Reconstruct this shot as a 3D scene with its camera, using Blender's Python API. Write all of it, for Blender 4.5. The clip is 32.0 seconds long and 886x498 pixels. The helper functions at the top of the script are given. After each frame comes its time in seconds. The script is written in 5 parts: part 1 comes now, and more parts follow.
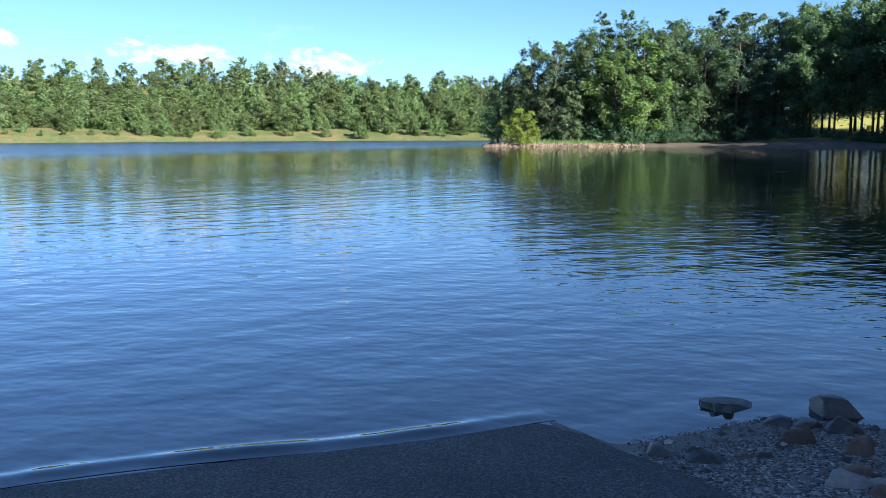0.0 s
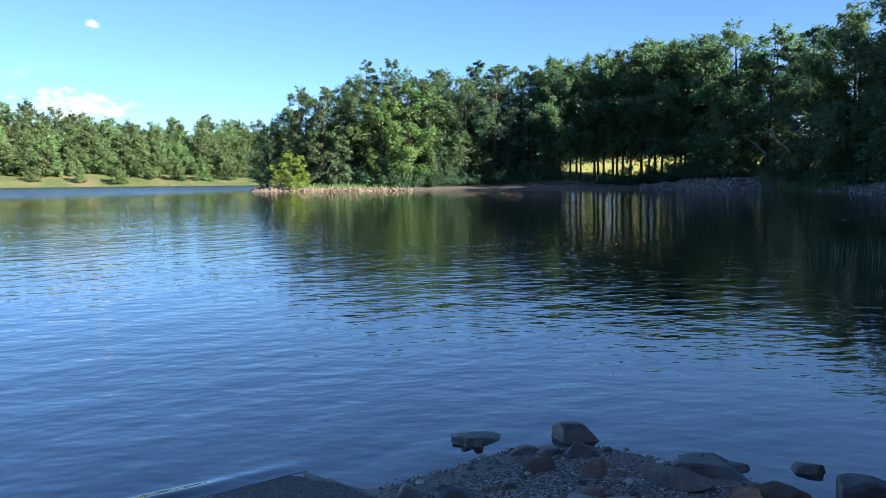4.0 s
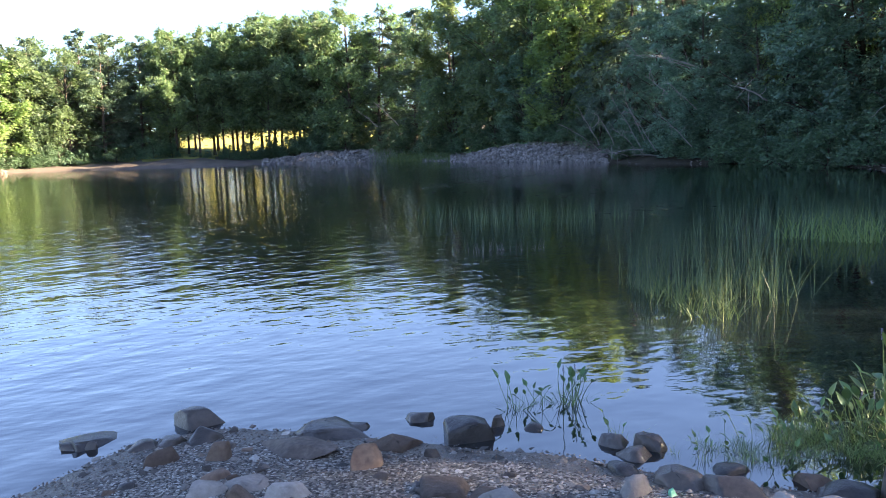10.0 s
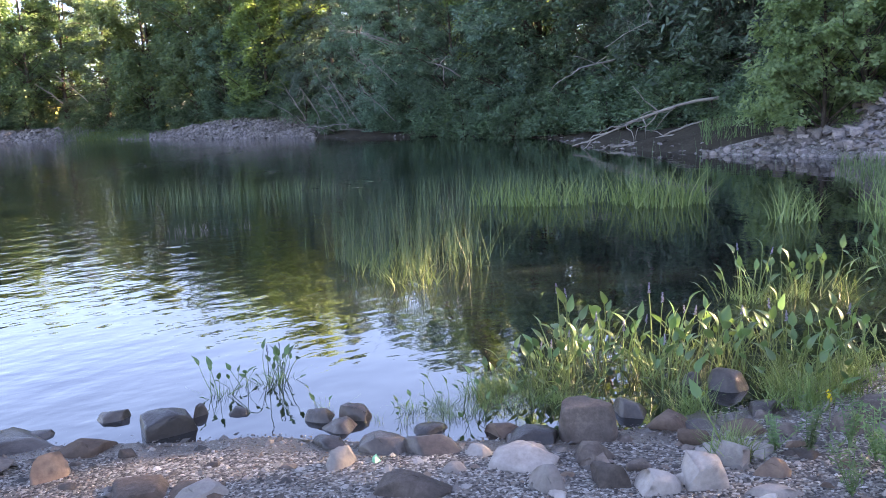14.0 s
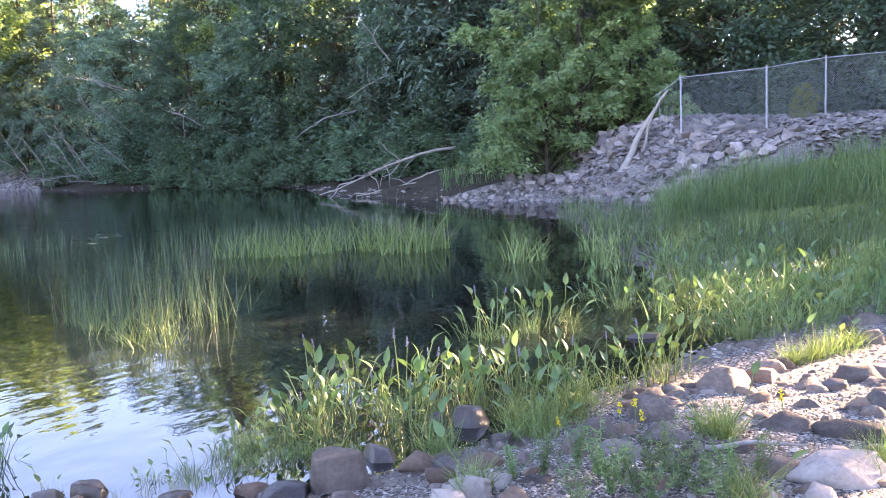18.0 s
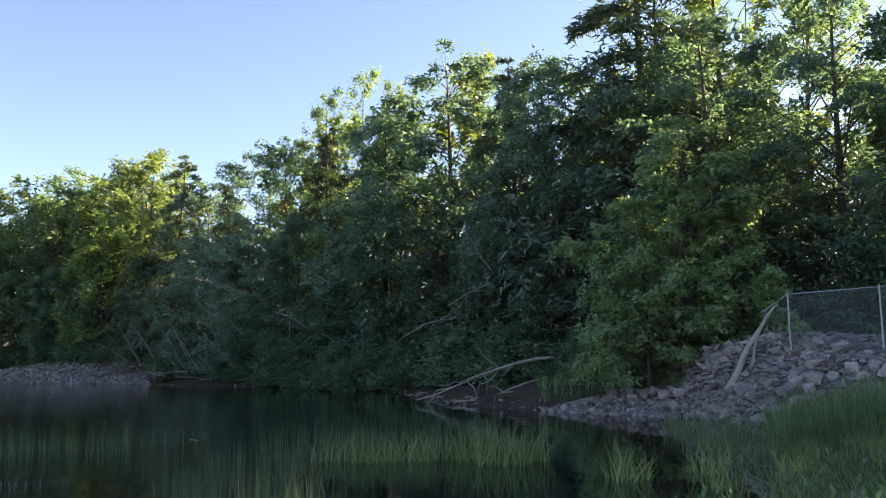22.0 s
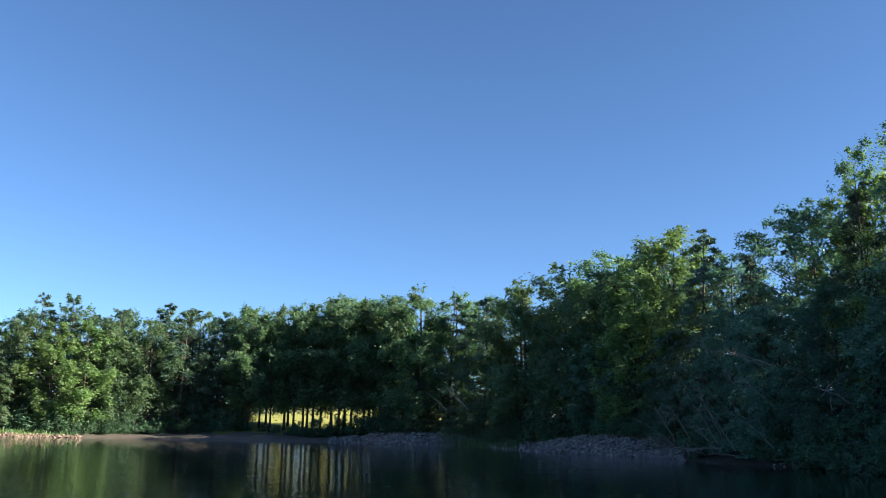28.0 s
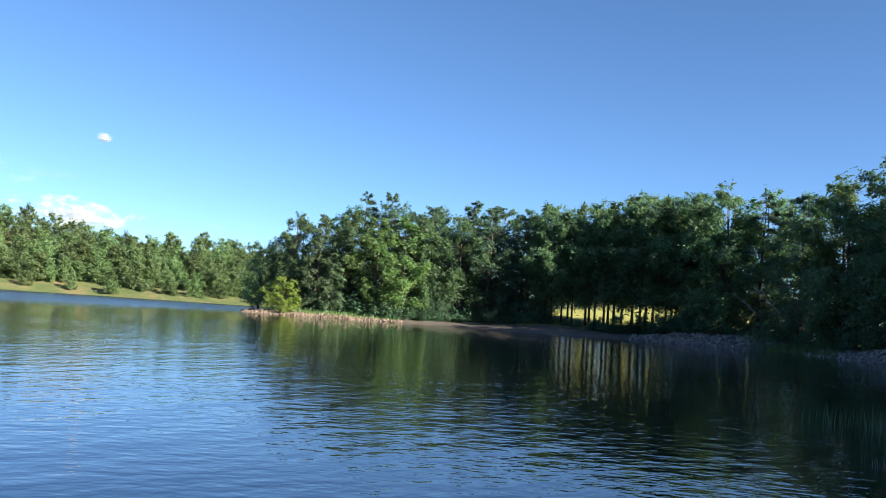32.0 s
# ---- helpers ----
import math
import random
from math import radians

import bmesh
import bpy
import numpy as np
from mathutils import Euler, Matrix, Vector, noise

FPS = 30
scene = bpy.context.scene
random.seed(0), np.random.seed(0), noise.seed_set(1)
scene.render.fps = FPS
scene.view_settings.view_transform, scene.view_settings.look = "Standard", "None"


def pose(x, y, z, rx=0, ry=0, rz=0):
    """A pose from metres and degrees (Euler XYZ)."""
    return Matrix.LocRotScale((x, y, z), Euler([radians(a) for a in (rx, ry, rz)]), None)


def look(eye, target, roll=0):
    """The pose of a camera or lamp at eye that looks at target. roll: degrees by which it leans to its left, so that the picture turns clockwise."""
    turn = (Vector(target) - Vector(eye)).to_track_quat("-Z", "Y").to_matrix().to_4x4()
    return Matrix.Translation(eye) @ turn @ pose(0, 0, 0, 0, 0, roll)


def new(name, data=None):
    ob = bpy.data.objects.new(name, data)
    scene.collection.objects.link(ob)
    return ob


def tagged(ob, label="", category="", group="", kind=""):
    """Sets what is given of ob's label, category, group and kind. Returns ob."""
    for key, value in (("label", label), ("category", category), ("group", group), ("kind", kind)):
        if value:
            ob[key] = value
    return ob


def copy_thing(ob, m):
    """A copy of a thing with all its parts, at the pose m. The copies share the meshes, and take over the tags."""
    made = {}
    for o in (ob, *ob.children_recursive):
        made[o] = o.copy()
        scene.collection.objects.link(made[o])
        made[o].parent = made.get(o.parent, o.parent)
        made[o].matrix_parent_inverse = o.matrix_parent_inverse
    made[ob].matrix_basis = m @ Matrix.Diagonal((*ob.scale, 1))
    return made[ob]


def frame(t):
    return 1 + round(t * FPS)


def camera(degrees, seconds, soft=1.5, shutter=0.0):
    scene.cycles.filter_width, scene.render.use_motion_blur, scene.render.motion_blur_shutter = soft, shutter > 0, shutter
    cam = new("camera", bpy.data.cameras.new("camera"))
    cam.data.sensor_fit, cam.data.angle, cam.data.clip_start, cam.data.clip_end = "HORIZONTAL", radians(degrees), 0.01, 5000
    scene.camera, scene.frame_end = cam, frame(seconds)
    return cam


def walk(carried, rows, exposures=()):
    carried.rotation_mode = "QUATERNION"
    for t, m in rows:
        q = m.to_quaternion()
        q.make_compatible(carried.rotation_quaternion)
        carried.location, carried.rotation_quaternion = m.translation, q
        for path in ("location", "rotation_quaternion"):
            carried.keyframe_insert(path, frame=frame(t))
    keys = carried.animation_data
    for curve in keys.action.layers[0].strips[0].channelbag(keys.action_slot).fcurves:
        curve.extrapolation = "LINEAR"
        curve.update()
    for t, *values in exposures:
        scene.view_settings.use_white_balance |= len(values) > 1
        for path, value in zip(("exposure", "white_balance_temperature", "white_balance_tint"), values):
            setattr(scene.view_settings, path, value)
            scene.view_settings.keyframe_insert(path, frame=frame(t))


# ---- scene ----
cam = camera(55.5, 32.0, soft=0.95)
# seconds, turn, tilt, lean, x, y, z
PATH = [
    (0, 1.00, -7.73, 0.20, -0.29, -0.06, 2.00),
    (0.5, 0.04, -6.95, -0.59, -0.24, -0.02, 2.00),
    (1, -1.42, -6.32, -0.71, -0.20, -0.03, 2.00),
    (1.5, -2.50, -6.04, -0.90, -0.15, 0.00, 1.99),
    (2, -2.92, -6.17, -1.35, -0.10, -0.01, 1.99),
    (2.5, -4.93, -5.88, -0.75, -0.09, -0.01, 1.99),
    (3, -8.16, -5.35, 0.20, -0.09, 0.05, 1.99),
    (3.5, -11.79, -4.97, 0.42, -0.09, 0.01, 1.99),
    (5.5, -18.46, -5.16, 0.70, -0.06, 0.05, 1.97),
    (6, -20.42, -5.24, 0.73, -0.06, 0.04, 1.98),
    (6.5, -23.24, -5.42, 0.51, -0.03, 0.06, 1.97),
    (7, -25.51, -5.76, 0.55, -0.04, 0.05, 1.98),
    (7.5, -27.27, -5.95, 0.77, -0.04, 0.03, 1.98),
    (8, -30.05, -6.33, 1.15, -0.02, 0.03, 1.97),
    (8.5, -32.56, -7.04, 1.73, -0.02, -0.02, 2.00),
    (9, -33.99, -7.33, 2.01, 0.01, 0.04, 1.98),
    (9.5, -36.55, -7.15, 1.98, 0.02, 0.03, 1.98),
    (10, -39.57, -7.03, 1.83, 0.04, 0.03, 1.98),
    (10.5, -41.22, -7.15, 1.81, 0.05, 0.02, 1.98),
    (11, -42.71, -7.63, 1.93, 0.06, 0.02, 1.98),
    (11.5, -45.17, -8.00, 1.86, 0.07, 0.01, 1.98),
    (12, -47.75, -8.12, 2.05, 0.07, 0.01, 1.98),
    (12.5, -49.90, -8.39, 2.30, 0.09, 0.00, 1.98),
    (13, -52.03, -8.75, 1.73, 0.11, -0.01, 1.97),
    (13.5, -55.14, -8.85, 1.86, 0.14, -0.03, 1.98),
    (14, -59.09, -9.40, 2.41, 0.17, -0.02, 1.97),
    (14.5, -61.21, -9.83, 2.90, 0.17, -0.03, 1.97),
    (16.5, -70.23, -8.70, 2.85, 0.17, -0.07, 1.98),
    (17, -72.61, -8.04, 2.96, 0.17, -0.08, 1.98),
    (17.5, -74.85, -7.43, 2.89, 0.15, -0.09, 1.99),
    (18, -76.05, -6.87, 2.63, 0.16, -0.09, 1.99),
    (18.5, -76.50, -5.46, 2.62, 0.14, -0.10, 2.00),
    (19, -76.75, -3.25, 2.63, 0.13, -0.11, 2.01),
    (19.5, -76.29, -0.90, 2.39, 0.12, -0.10, 2.02),
    (20, -75.17, 1.01, 2.18, 0.12, -0.09, 2.02),
    (20.5, -73.47, 2.87, 2.32, 0.06, -0.09, 2.05),
    (21, -71.50, 4.67, 2.07, 0.08, -0.03, 2.01),
    (21.5, -70.44, 6.07, 1.25, 0.09, -0.02, 2.02),
    (22, -69.53, 7.33, 0.64, 0.07, -0.03, 2.02),
    (22.5, -67.32, 8.69, 0.44, 0.04, -0.06, 2.04),
    (23, -64.76, 9.80, 0.21, 0.06, -0.01, 2.06),
    (23.5, -62.63, 10.77, -0.21, 0.07, -0.00, 2.05),
    (24, -59.92, 11.53, -0.25, 0.04, -0.03, 2.05),
    (24.5, -56.90, 12.11, -0.17, 0.05, -0.05, 2.06),
    (25, -54.34, 12.37, -0.19, 0.08, -0.02, 2.03),
    (25.5, -51.58, 12.56, -0.30, 0.09, 0.01, 2.03),
    (27.5, -39.05, 13.23, -0.91, 0.04, 0.04, 2.03),
    (28, -35.00, 12.18, -1.11, 0.01, 0.06, 2.04),
    (28.5, -31.27, 10.44, -1.30, -0.03, 0.03, 2.04),
    (29, -28.27, 8.63, -1.54, -0.10, 0.10, 2.03),
    (29.5, -25.84, 6.50, -1.90, -0.13, 0.15, 2.00),
    (30, -23.77, 4.04, -2.24, -0.14, 0.19, 1.99),
    (30.5, -21.74, 2.22, -2.54, -0.15, 0.16, 1.99),
    (31, -19.35, 1.90, -3.12, -0.16, 0.10, 1.99),
    (31.5, -17.06, 3.12, -3.42, -0.17, 0.07, 2.00),
    (32, -15.03, 4.36, -3.92, -0.17, 0.08, 2.00),
]

EXPOSURE = [
    (0.0, 1.81, 5450, 8), (6.0, 2.14, 5550, 8), (7.5, 2.5, 5700, 10), (8.2, 2.92, 5950, 12), (8.5, 3.25, 6300, 15), (9.0, 3.41, 6700, 18), (11.0, 3.71, 7300, 22), (14.0, 4.36, 8500, 30),
    (16.5, 4.72, 8300, 34), (18.0, 4.8, 8300, 34), (20.0, 4.56, 8300, 33), (21.0, 3.75, 7900, 25), (21.5, 3.3, 8200, 22), (22.0, 3.0, 8300, 19), (22.15, 2.75, 7600, 15), (22.3, 2.45, 6800, 10), (22.5, 2.25, 6300, 7),
    (23.0, 2.1, 6100, 6), (24.0, 2.36, 5900, 5), (25.0, 2.25, 5700, 5), (28.0, 1.84, 5700, 6), (32.0, 1.76, 5650, 6)]
walk(cam, [(t, pose(x, y, z, 90 + p, r, w)) for t, w, p, r, x, y, z in PATH], EXPOSURE)

# ---- light ----
SUN_AZ, SUN_EL = 136.0, 21.0
world = bpy.data.worlds.new("sky")
scene.world = world
world.use_nodes = True
wn = world.node_tree
bg = wn.nodes["Background"]
sky = wn.nodes.new("ShaderNodeTexSky")
sky.sky_type = "NISHITA"
sky.sun_disc = False
sky.sun_elevation = radians(SUN_EL)
sky.sun_rotation = radians(SUN_AZ)
sky.ozone_density, sky.dust_density, sky.air_density, sky.altitude = 3.0, 0.5, 0.7, 800
wn.links.new(sky.outputs[0], bg.inputs[0])
bg.inputs[1].default_value = 0.058
sun_data = bpy.data.lights.new("sun", "SUN")
sun_data.energy, sun_data.angle, sun_data.color = 5.0, radians(0.6), (1.0, 0.87, 0.64)
sun = new("sun", sun_data)
sun.matrix_world = look((0, 0, 50), (-math.sin(radians(SUN_AZ)) * 100, -math.cos(radians(SUN_AZ)) * 100, 50 - 100 * math.tan(radians(SUN_EL))))


# ---- materials ----
def mat(name, rough=0.8, spec=0.3):
    m = bpy.data.materials.new(name)
    m.use_nodes = True
    b = m.node_tree.nodes["Principled BSDF"]
    b.inputs["Roughness"].default_value = rough
    b.inputs["Specular IOR Level"].default_value = spec
    return m, m.node_tree, b


def node(nt, kind, **inputs):
    n = nt.nodes.new(kind)
    for k, v in inputs.items():
        key = k.replace("_", " ")
        if isinstance(v, bpy.types.NodeSocket):
            nt.links.new(v, n.inputs[key])
        else:
            n.inputs[key].default_value = v
    return n


def ramp(nt, fac, stops):
    r = nt.nodes.new("ShaderNodeValToRGB")
    e = r.color_ramp.elements
    while len(e) < len(stops):
        e.new(0.5)
    for el, (p, c) in zip(e, stops):
        el.position, el.color = p, (*c, 1)
    nt.links.new(fac, r.inputs[0])
    return r.outputs[0]


def mixc(nt, fac, a, b, mode="MIX"):
    n = nt.nodes.new("ShaderNodeMix")
    n.data_type, n.blend_type = "RGBA", mode
    for i, v in ((0, fac), (6, a), (7, b)):
        if isinstance(v, bpy.types.NodeSocket):
            nt.links.new(v, n.inputs[i])
        else:
            n.inputs[i].default_value = v if i == 0 else (*v, 1)
    return n.outputs[2]


def coords(nt, scale=(1, 1, 1), kind="Object", turn=0.0):
    c = nt.nodes.new("ShaderNodeTexCoord")
    m = nt.nodes.new("ShaderNodeMapping")
    m.inputs["Scale"].default_value = scale
    m.inputs["Rotation"].default_value = (0, 0, turn)
    nt.links.new(c.outputs[kind], m.inputs[0])
    return m.outputs[0]


def world_pos(nt, scale=(1, 1, 1), turn=0.0):
    g = nt.nodes.new("ShaderNodeNewGeometry")
    m = nt.nodes.new("ShaderNodeMapping")
    m.inputs["Scale"].default_value = scale
    m.inputs["Rotation"].default_value = (0, 0, turn)
    nt.links.new(g.outputs["Position"], m.inputs[0])
    return m.outputs[0]


def crest_pos(nt, degrees, scale):
    """World place turned first and stretched after, for waves whose crests run one way."""
    turned = world_pos(nt, (1, 1, 1), radians(degrees))
    m = nt.nodes.new("ShaderNodeMapping")
    m.inputs["Scale"].default_value = scale
    nt.links.new(turned, m.inputs[0])
    return m.outputs[0]


def noise_tex(nt, vec, scale, detail=4.0, rough=0.55):
    n = node(nt, "ShaderNodeTexNoise", Scale=scale, Detail=detail, Roughness=rough)
    nt.links.new(vec, n.inputs["Vector"])
    return n.outputs["Fac"]


def bump(nt, b, height, strength, dist):
    n = node(nt, "ShaderNodeBump", Strength=strength, Distance=dist, Height=height)
    nt.links.new(n.outputs[0], b.inputs["Normal"])
    return n


def leaf_mat(name, dark, light, tip=None, trans=0.35, rough=0.45):
    """Foliage: two greens by leaf and by plant, light passing through."""
    m, nt, b = mat(name, rough, 0.4)
    geo = nt.nodes.new("ShaderNodeNewGeometry")
    info = nt.nodes.new("ShaderNodeObjectInfo")
    big = noise_tex(nt, world_pos(nt), 0.35, 2.0)
    add = node(nt, "ShaderNodeMath")
    add.operation = "ADD"
    nt.links.new(geo.outputs["Random Per Island"], add.inputs[0])
    nt.links.new(big, add.inputs[1])
    half = node(nt, "ShaderNodeMath")
    half.operation = "MULTIPLY"
    half.inputs[1].default_value = 0.55
    nt.links.new(add.outputs[0], half.inputs[0])
    stops = [(0.15, dark), (0.75, light)]
    if tip:
        stops.append((0.97, tip))
    c = ramp(nt, half.outputs[0], stops)
    hue = node(nt, "ShaderNodeHueSaturation", Color=c)
    mr = node(nt, "ShaderNodeMapRange")
    mr.inputs["To Min"].default_value, mr.inputs["To Max"].default_value = 0.72, 1.32
    nt.links.new(info.outputs["Random"], mr.inputs["Value"])
    nt.links.new(mr.outputs[0], hue.inputs["Value"])
    mh = node(nt, "ShaderNodeMapRange")
    mh.inputs["To Min"].default_value, mh.inputs["To Max"].default_value = 0.485, 0.515
    nt.links.new(info.outputs["Random"], mh.inputs["Value"])
    nt.links.new(mh.outputs[0], hue.inputs["Hue"])
    nt.links.new(hue.outputs[0], b.inputs["Base Color"])
    t = node(nt, "ShaderNodeBsdfTranslucent", Color=mixc(nt, 1.0, hue.outputs[0], (1.12, 1.22, 0.85), "MULTIPLY"))
    mx = node(nt, "ShaderNodeMixShader", Fac=trans)
    nt.links.new(b.outputs[0], mx.inputs[1])
    nt.links.new(t.outputs[0], mx.inputs[2])
    nt.links.new(mx.outputs[0], nt.nodes["Material Output"].inputs[0])
    return m


def simple(name, stops, scale, rough=0.9, spec=0.2, bump_s=0.4, bump_d=0.02, fine=6.0, use_random=False):
    """Earthy surface: coarse patches and fine grain, both in colour and relief."""
    m, nt, b = mat(name, rough, spec)
    v = world_pos(nt)
    f1, f2 = noise_tex(nt, v, scale, 3.0), noise_tex(nt, v, scale * fine, 6.0, 0.65)
    mix = node(nt, "ShaderNodeMath")
    mix.operation = "ADD"
    nt.links.new(f1, mix.inputs[0])
    nt.links.new(f2, mix.inputs[1])
    half = node(nt, "ShaderNodeMath")
    half.operation = "MULTIPLY"
    half.inputs[1].default_value = 0.5
    nt.links.new(mix.outputs[0], half.inputs[0])
    c = ramp(nt, half.outputs[0], stops)
    if use_random:
        src = nt.nodes.new("ShaderNodeObjectInfo").outputs["Random"] if use_random == "object" else nt.nodes.new("ShaderNodeNewGeometry").outputs["Random Per Island"]
        hue = node(nt, "ShaderNodeHueSaturation", Color=c)
        mr = node(nt, "ShaderNodeMapRange")
        mr.inputs["To Min"].default_value, mr.inputs["To Max"].default_value = 0.55, 1.5
        nt.links.new(src, mr.inputs["Value"])
        nt.links.new(mr.outputs[0], hue.inputs["Value"])
        c = hue.outputs[0]
    nt.links.new(c, b.inputs["Base Color"])
    bump(nt, b, f2, bump_s, bump_d)
    return m


M_OAK = leaf_mat("oak_leaf", (0.0725, 0.125, 0.0725), (0.169, 0.25, 0.125), (0.25, 0.312, 0.138), trans=0.5)
M_MAPLE = leaf_mat("maple_leaf", (0.0446, 0.0985, 0.0756), (0.146, 0.247, 0.178), (0.223, 0.331, 0.223), trans=0.45)
M_YOUNG = leaf_mat("young_maple_leaf", (0.138, 0.228, 0.117), (0.262, 0.379, 0.179), (0.344, 0.442, 0.193), trans=0.45)
M_LIME = leaf_mat("lime_leaf", (0.134, 0.164, 0.0359), (0.246, 0.277, 0.0615), (0.307, 0.318, 0.0717), trans=0.45)
M_BIRCH = leaf_mat("birch_leaf", (0.103, 0.161, 0.0633), (0.201, 0.276, 0.103), (0.299, 0.345, 0.115), trans=0.45)
M_PINE = leaf_mat("pine_needles", (0.0378, 0.0728, 0.0476), (0.091, 0.14, 0.0784), trans=0.12)
M_LIGHTPINE = leaf_mat("light_pine_needles", (0.05, 0.085, 0.045), (0.12, 0.17, 0.08), trans=0.15)
M_SPRUCE = leaf_mat("spruce_needles", (0.0345, 0.0645, 0.045), (0.0825, 0.132, 0.0825), trans=0.1)
M_FAR = leaf_mat("far_leaf", (0.0878, 0.138, 0.0603), (0.22, 0.286, 0.125), (0.338, 0.376, 0.176), trans=0.45)
M_SHRUB = leaf_mat("shrub_leaf", (0.0525, 0.107, 0.0688), (0.125, 0.21, 0.125), (0.188, 0.263, 0.138), trans=0.45)
M_GRASS = leaf_mat("bank_grass", (0.035, 0.07, 0.028), (0.15, 0.235, 0.09), (0.33, 0.34, 0.16), trans=0.3)
M_REED = leaf_mat("reed_stem", (0.045, 0.09, 0.045), (0.143, 0.217, 0.105), (0.247, 0.27, 0.15), trans=0.2)
M_WEED = leaf_mat("waterweed_leaf", (0.045, 0.1, 0.04), (0.12, 0.2, 0.075), (0.22, 0.28, 0.1), trans=0.3, rough=0.3)
M_WEEDSTEM = leaf_mat("waterweed_stem", (0.08, 0.14, 0.045), (0.2, 0.27, 0.09), (0.34, 0.35, 0.14), trans=0.2)
M_HERB = leaf_mat("weed_leaf", (0.06, 0.115, 0.05), (0.14, 0.225, 0.095), (0.2, 0.27, 0.11))
M_FLOWER = simple("violet_flower", [(0.3, (0.15, 0.15, 0.18)), (0.7, (0.27, 0.26, 0.32))], 60.0)
M_BARK = simple("bark", [(0.3, (0.035, 0.028, 0.022)), (0.7, (0.13, 0.105, 0.085))], 3.0, 0.95, 0.1, 0.8, 0.03)
M_DEAD = simple("dead_wood", [(0.3, (0.22, 0.19, 0.16)), (0.7, (0.42, 0.38, 0.33))], 4.0, 0.9, 0.15, 0.6, 0.01)
M_TWIG = simple("grey_twig", [(0.3, (0.22, 0.2, 0.185)), (0.7, (0.42, 0.385, 0.35))], 4.0, 0.9, 0.15, 0.6, 0.01)
M_STONE = simple("shore_stone", [(0.3, (0.0604, 0.048, 0.04)), (0.5, (0.121, 0.093, 0.0753)), (0.72, (0.23, 0.178, 0.144))], 5.0, 0.75, 0.3, 0.6, 0.015, use_random="object")
M_WETSTONE = simple("wet_stone", [(0.3, (0.0311, 0.026, 0.0224)), (0.7, (0.104, 0.0791, 0.0625))], 5.0, 0.3, 0.5, 0.5, 0.012, use_random="object")
M_PALESTONE = simple("pale_stone", [(0.3, (0.185, 0.159, 0.139)), (0.7, (0.383, 0.331, 0.287))], 5.0, 0.8, 0.25, 0.6, 0.012, use_random="object")
M_RUSTSTONE = simple("rusty_stone", [(0.3, (0.101, 0.0672, 0.051)), (0.7, (0.256, 0.173, 0.123))], 5.0, 0.8, 0.25, 0.6, 0.012, use_random="object")
M_RIPRAP = simple("riprap_stone", [(0.3, (0.085, 0.0742, 0.0703)), (0.7, (0.3, 0.263, 0.237))], 2.0, 0.85, 0.2, 0.5, 0.02, use_random="island")
M_PEBBLE, nt, b = mat("pebble", 0.75, 0.3)
each = nt.nodes.new("ShaderNodeNewGeometry").outputs["Random Per Island"]
hues = ramp(nt, each, [(0.0, (0.06, 0.055, 0.052)), (0.25, (0.14, 0.12, 0.102)), (0.5, (0.2, 0.185, 0.172)), (0.62, (0.22, 0.155, 0.118)), (0.78, (0.28, 0.25, 0.215)), (0.93, (0.38, 0.355, 0.325)), (1.0, (0.55, 0.52, 0.47))])
grain = noise_tex(nt, world_pos(nt), 90.0, 5.0, 0.65)
nt.links.new(mixc(nt, 1.0, hues, ramp(nt, grain, [(0.3, (0.7, 0.7, 0.7)), (0.7, (1.15, 1.13, 1.1))]), "MULTIPLY"), b.inputs["Base Color"])
bump(nt, b, grain, 0.3, 0.004)
M_REDROCK = simple("spit_rock", [(0.3, (0.1, 0.07, 0.052)), (0.7, (0.25, 0.185, 0.14))], 1.5, 0.85, 0.2, 0.5, 0.03, use_random="island")
M_GRAVEL, nt, b = mat("gravel", 0.85, 0.25)
v1 = node(nt, "ShaderNodeTexVoronoi", Scale=58.0)
nt.links.new(world_pos(nt), v1.inputs["Vector"])
tone = nt.nodes.new("ShaderNodeSeparateColor")
nt.links.new(v1.outputs["Color"], tone.inputs[0])
peb = ramp(nt, tone.outputs[0], [(0.05, (0.05, 0.044, 0.04)), (0.4, (0.15, 0.132, 0.115)), (0.75, (0.28, 0.25, 0.215)), (0.97, (0.5, 0.46, 0.4))])
damp = ramp(nt, noise_tex(nt, world_pos(nt), 0.9, 4.0), [(0.3, (0.7, 0.68, 0.66)), (0.55, (1, 1, 1))])
nt.links.new(mixc(nt, 1.0, peb, damp, "MULTIPLY"), b.inputs["Base Color"])
bump(nt, b, v1.outputs["Distance"], 1.0, -0.015)
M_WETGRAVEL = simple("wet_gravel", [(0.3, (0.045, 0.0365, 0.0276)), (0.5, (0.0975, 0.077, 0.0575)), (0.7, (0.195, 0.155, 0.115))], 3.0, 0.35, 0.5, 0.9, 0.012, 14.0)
M_SOIL = simple("forest_soil", [(0.3, (0.03, 0.026, 0.018)), (0.7, (0.085, 0.07, 0.05))], 1.0, 0.95, 0.1, 0.8, 0.05)
M_SAND = simple("beach_sand", [(0.3, (0.1, 0.08, 0.066)), (0.7, (0.19, 0.157, 0.13))], 0.6, 0.95, 0.1, 0.3, 0.02)
M_TURF = simple("turf", [(0.3, (0.09, 0.12, 0.03)), (0.7, (0.2, 0.22, 0.06))], 0.4, 0.95, 0.1, 0.6, 0.06)
M_MEADOW = simple("meadow", [(0.3, (0.26, 0.26, 0.06)), (0.7, (0.42, 0.38, 0.12))], 0.3, 0.95, 0.1, 0.5, 0.06)
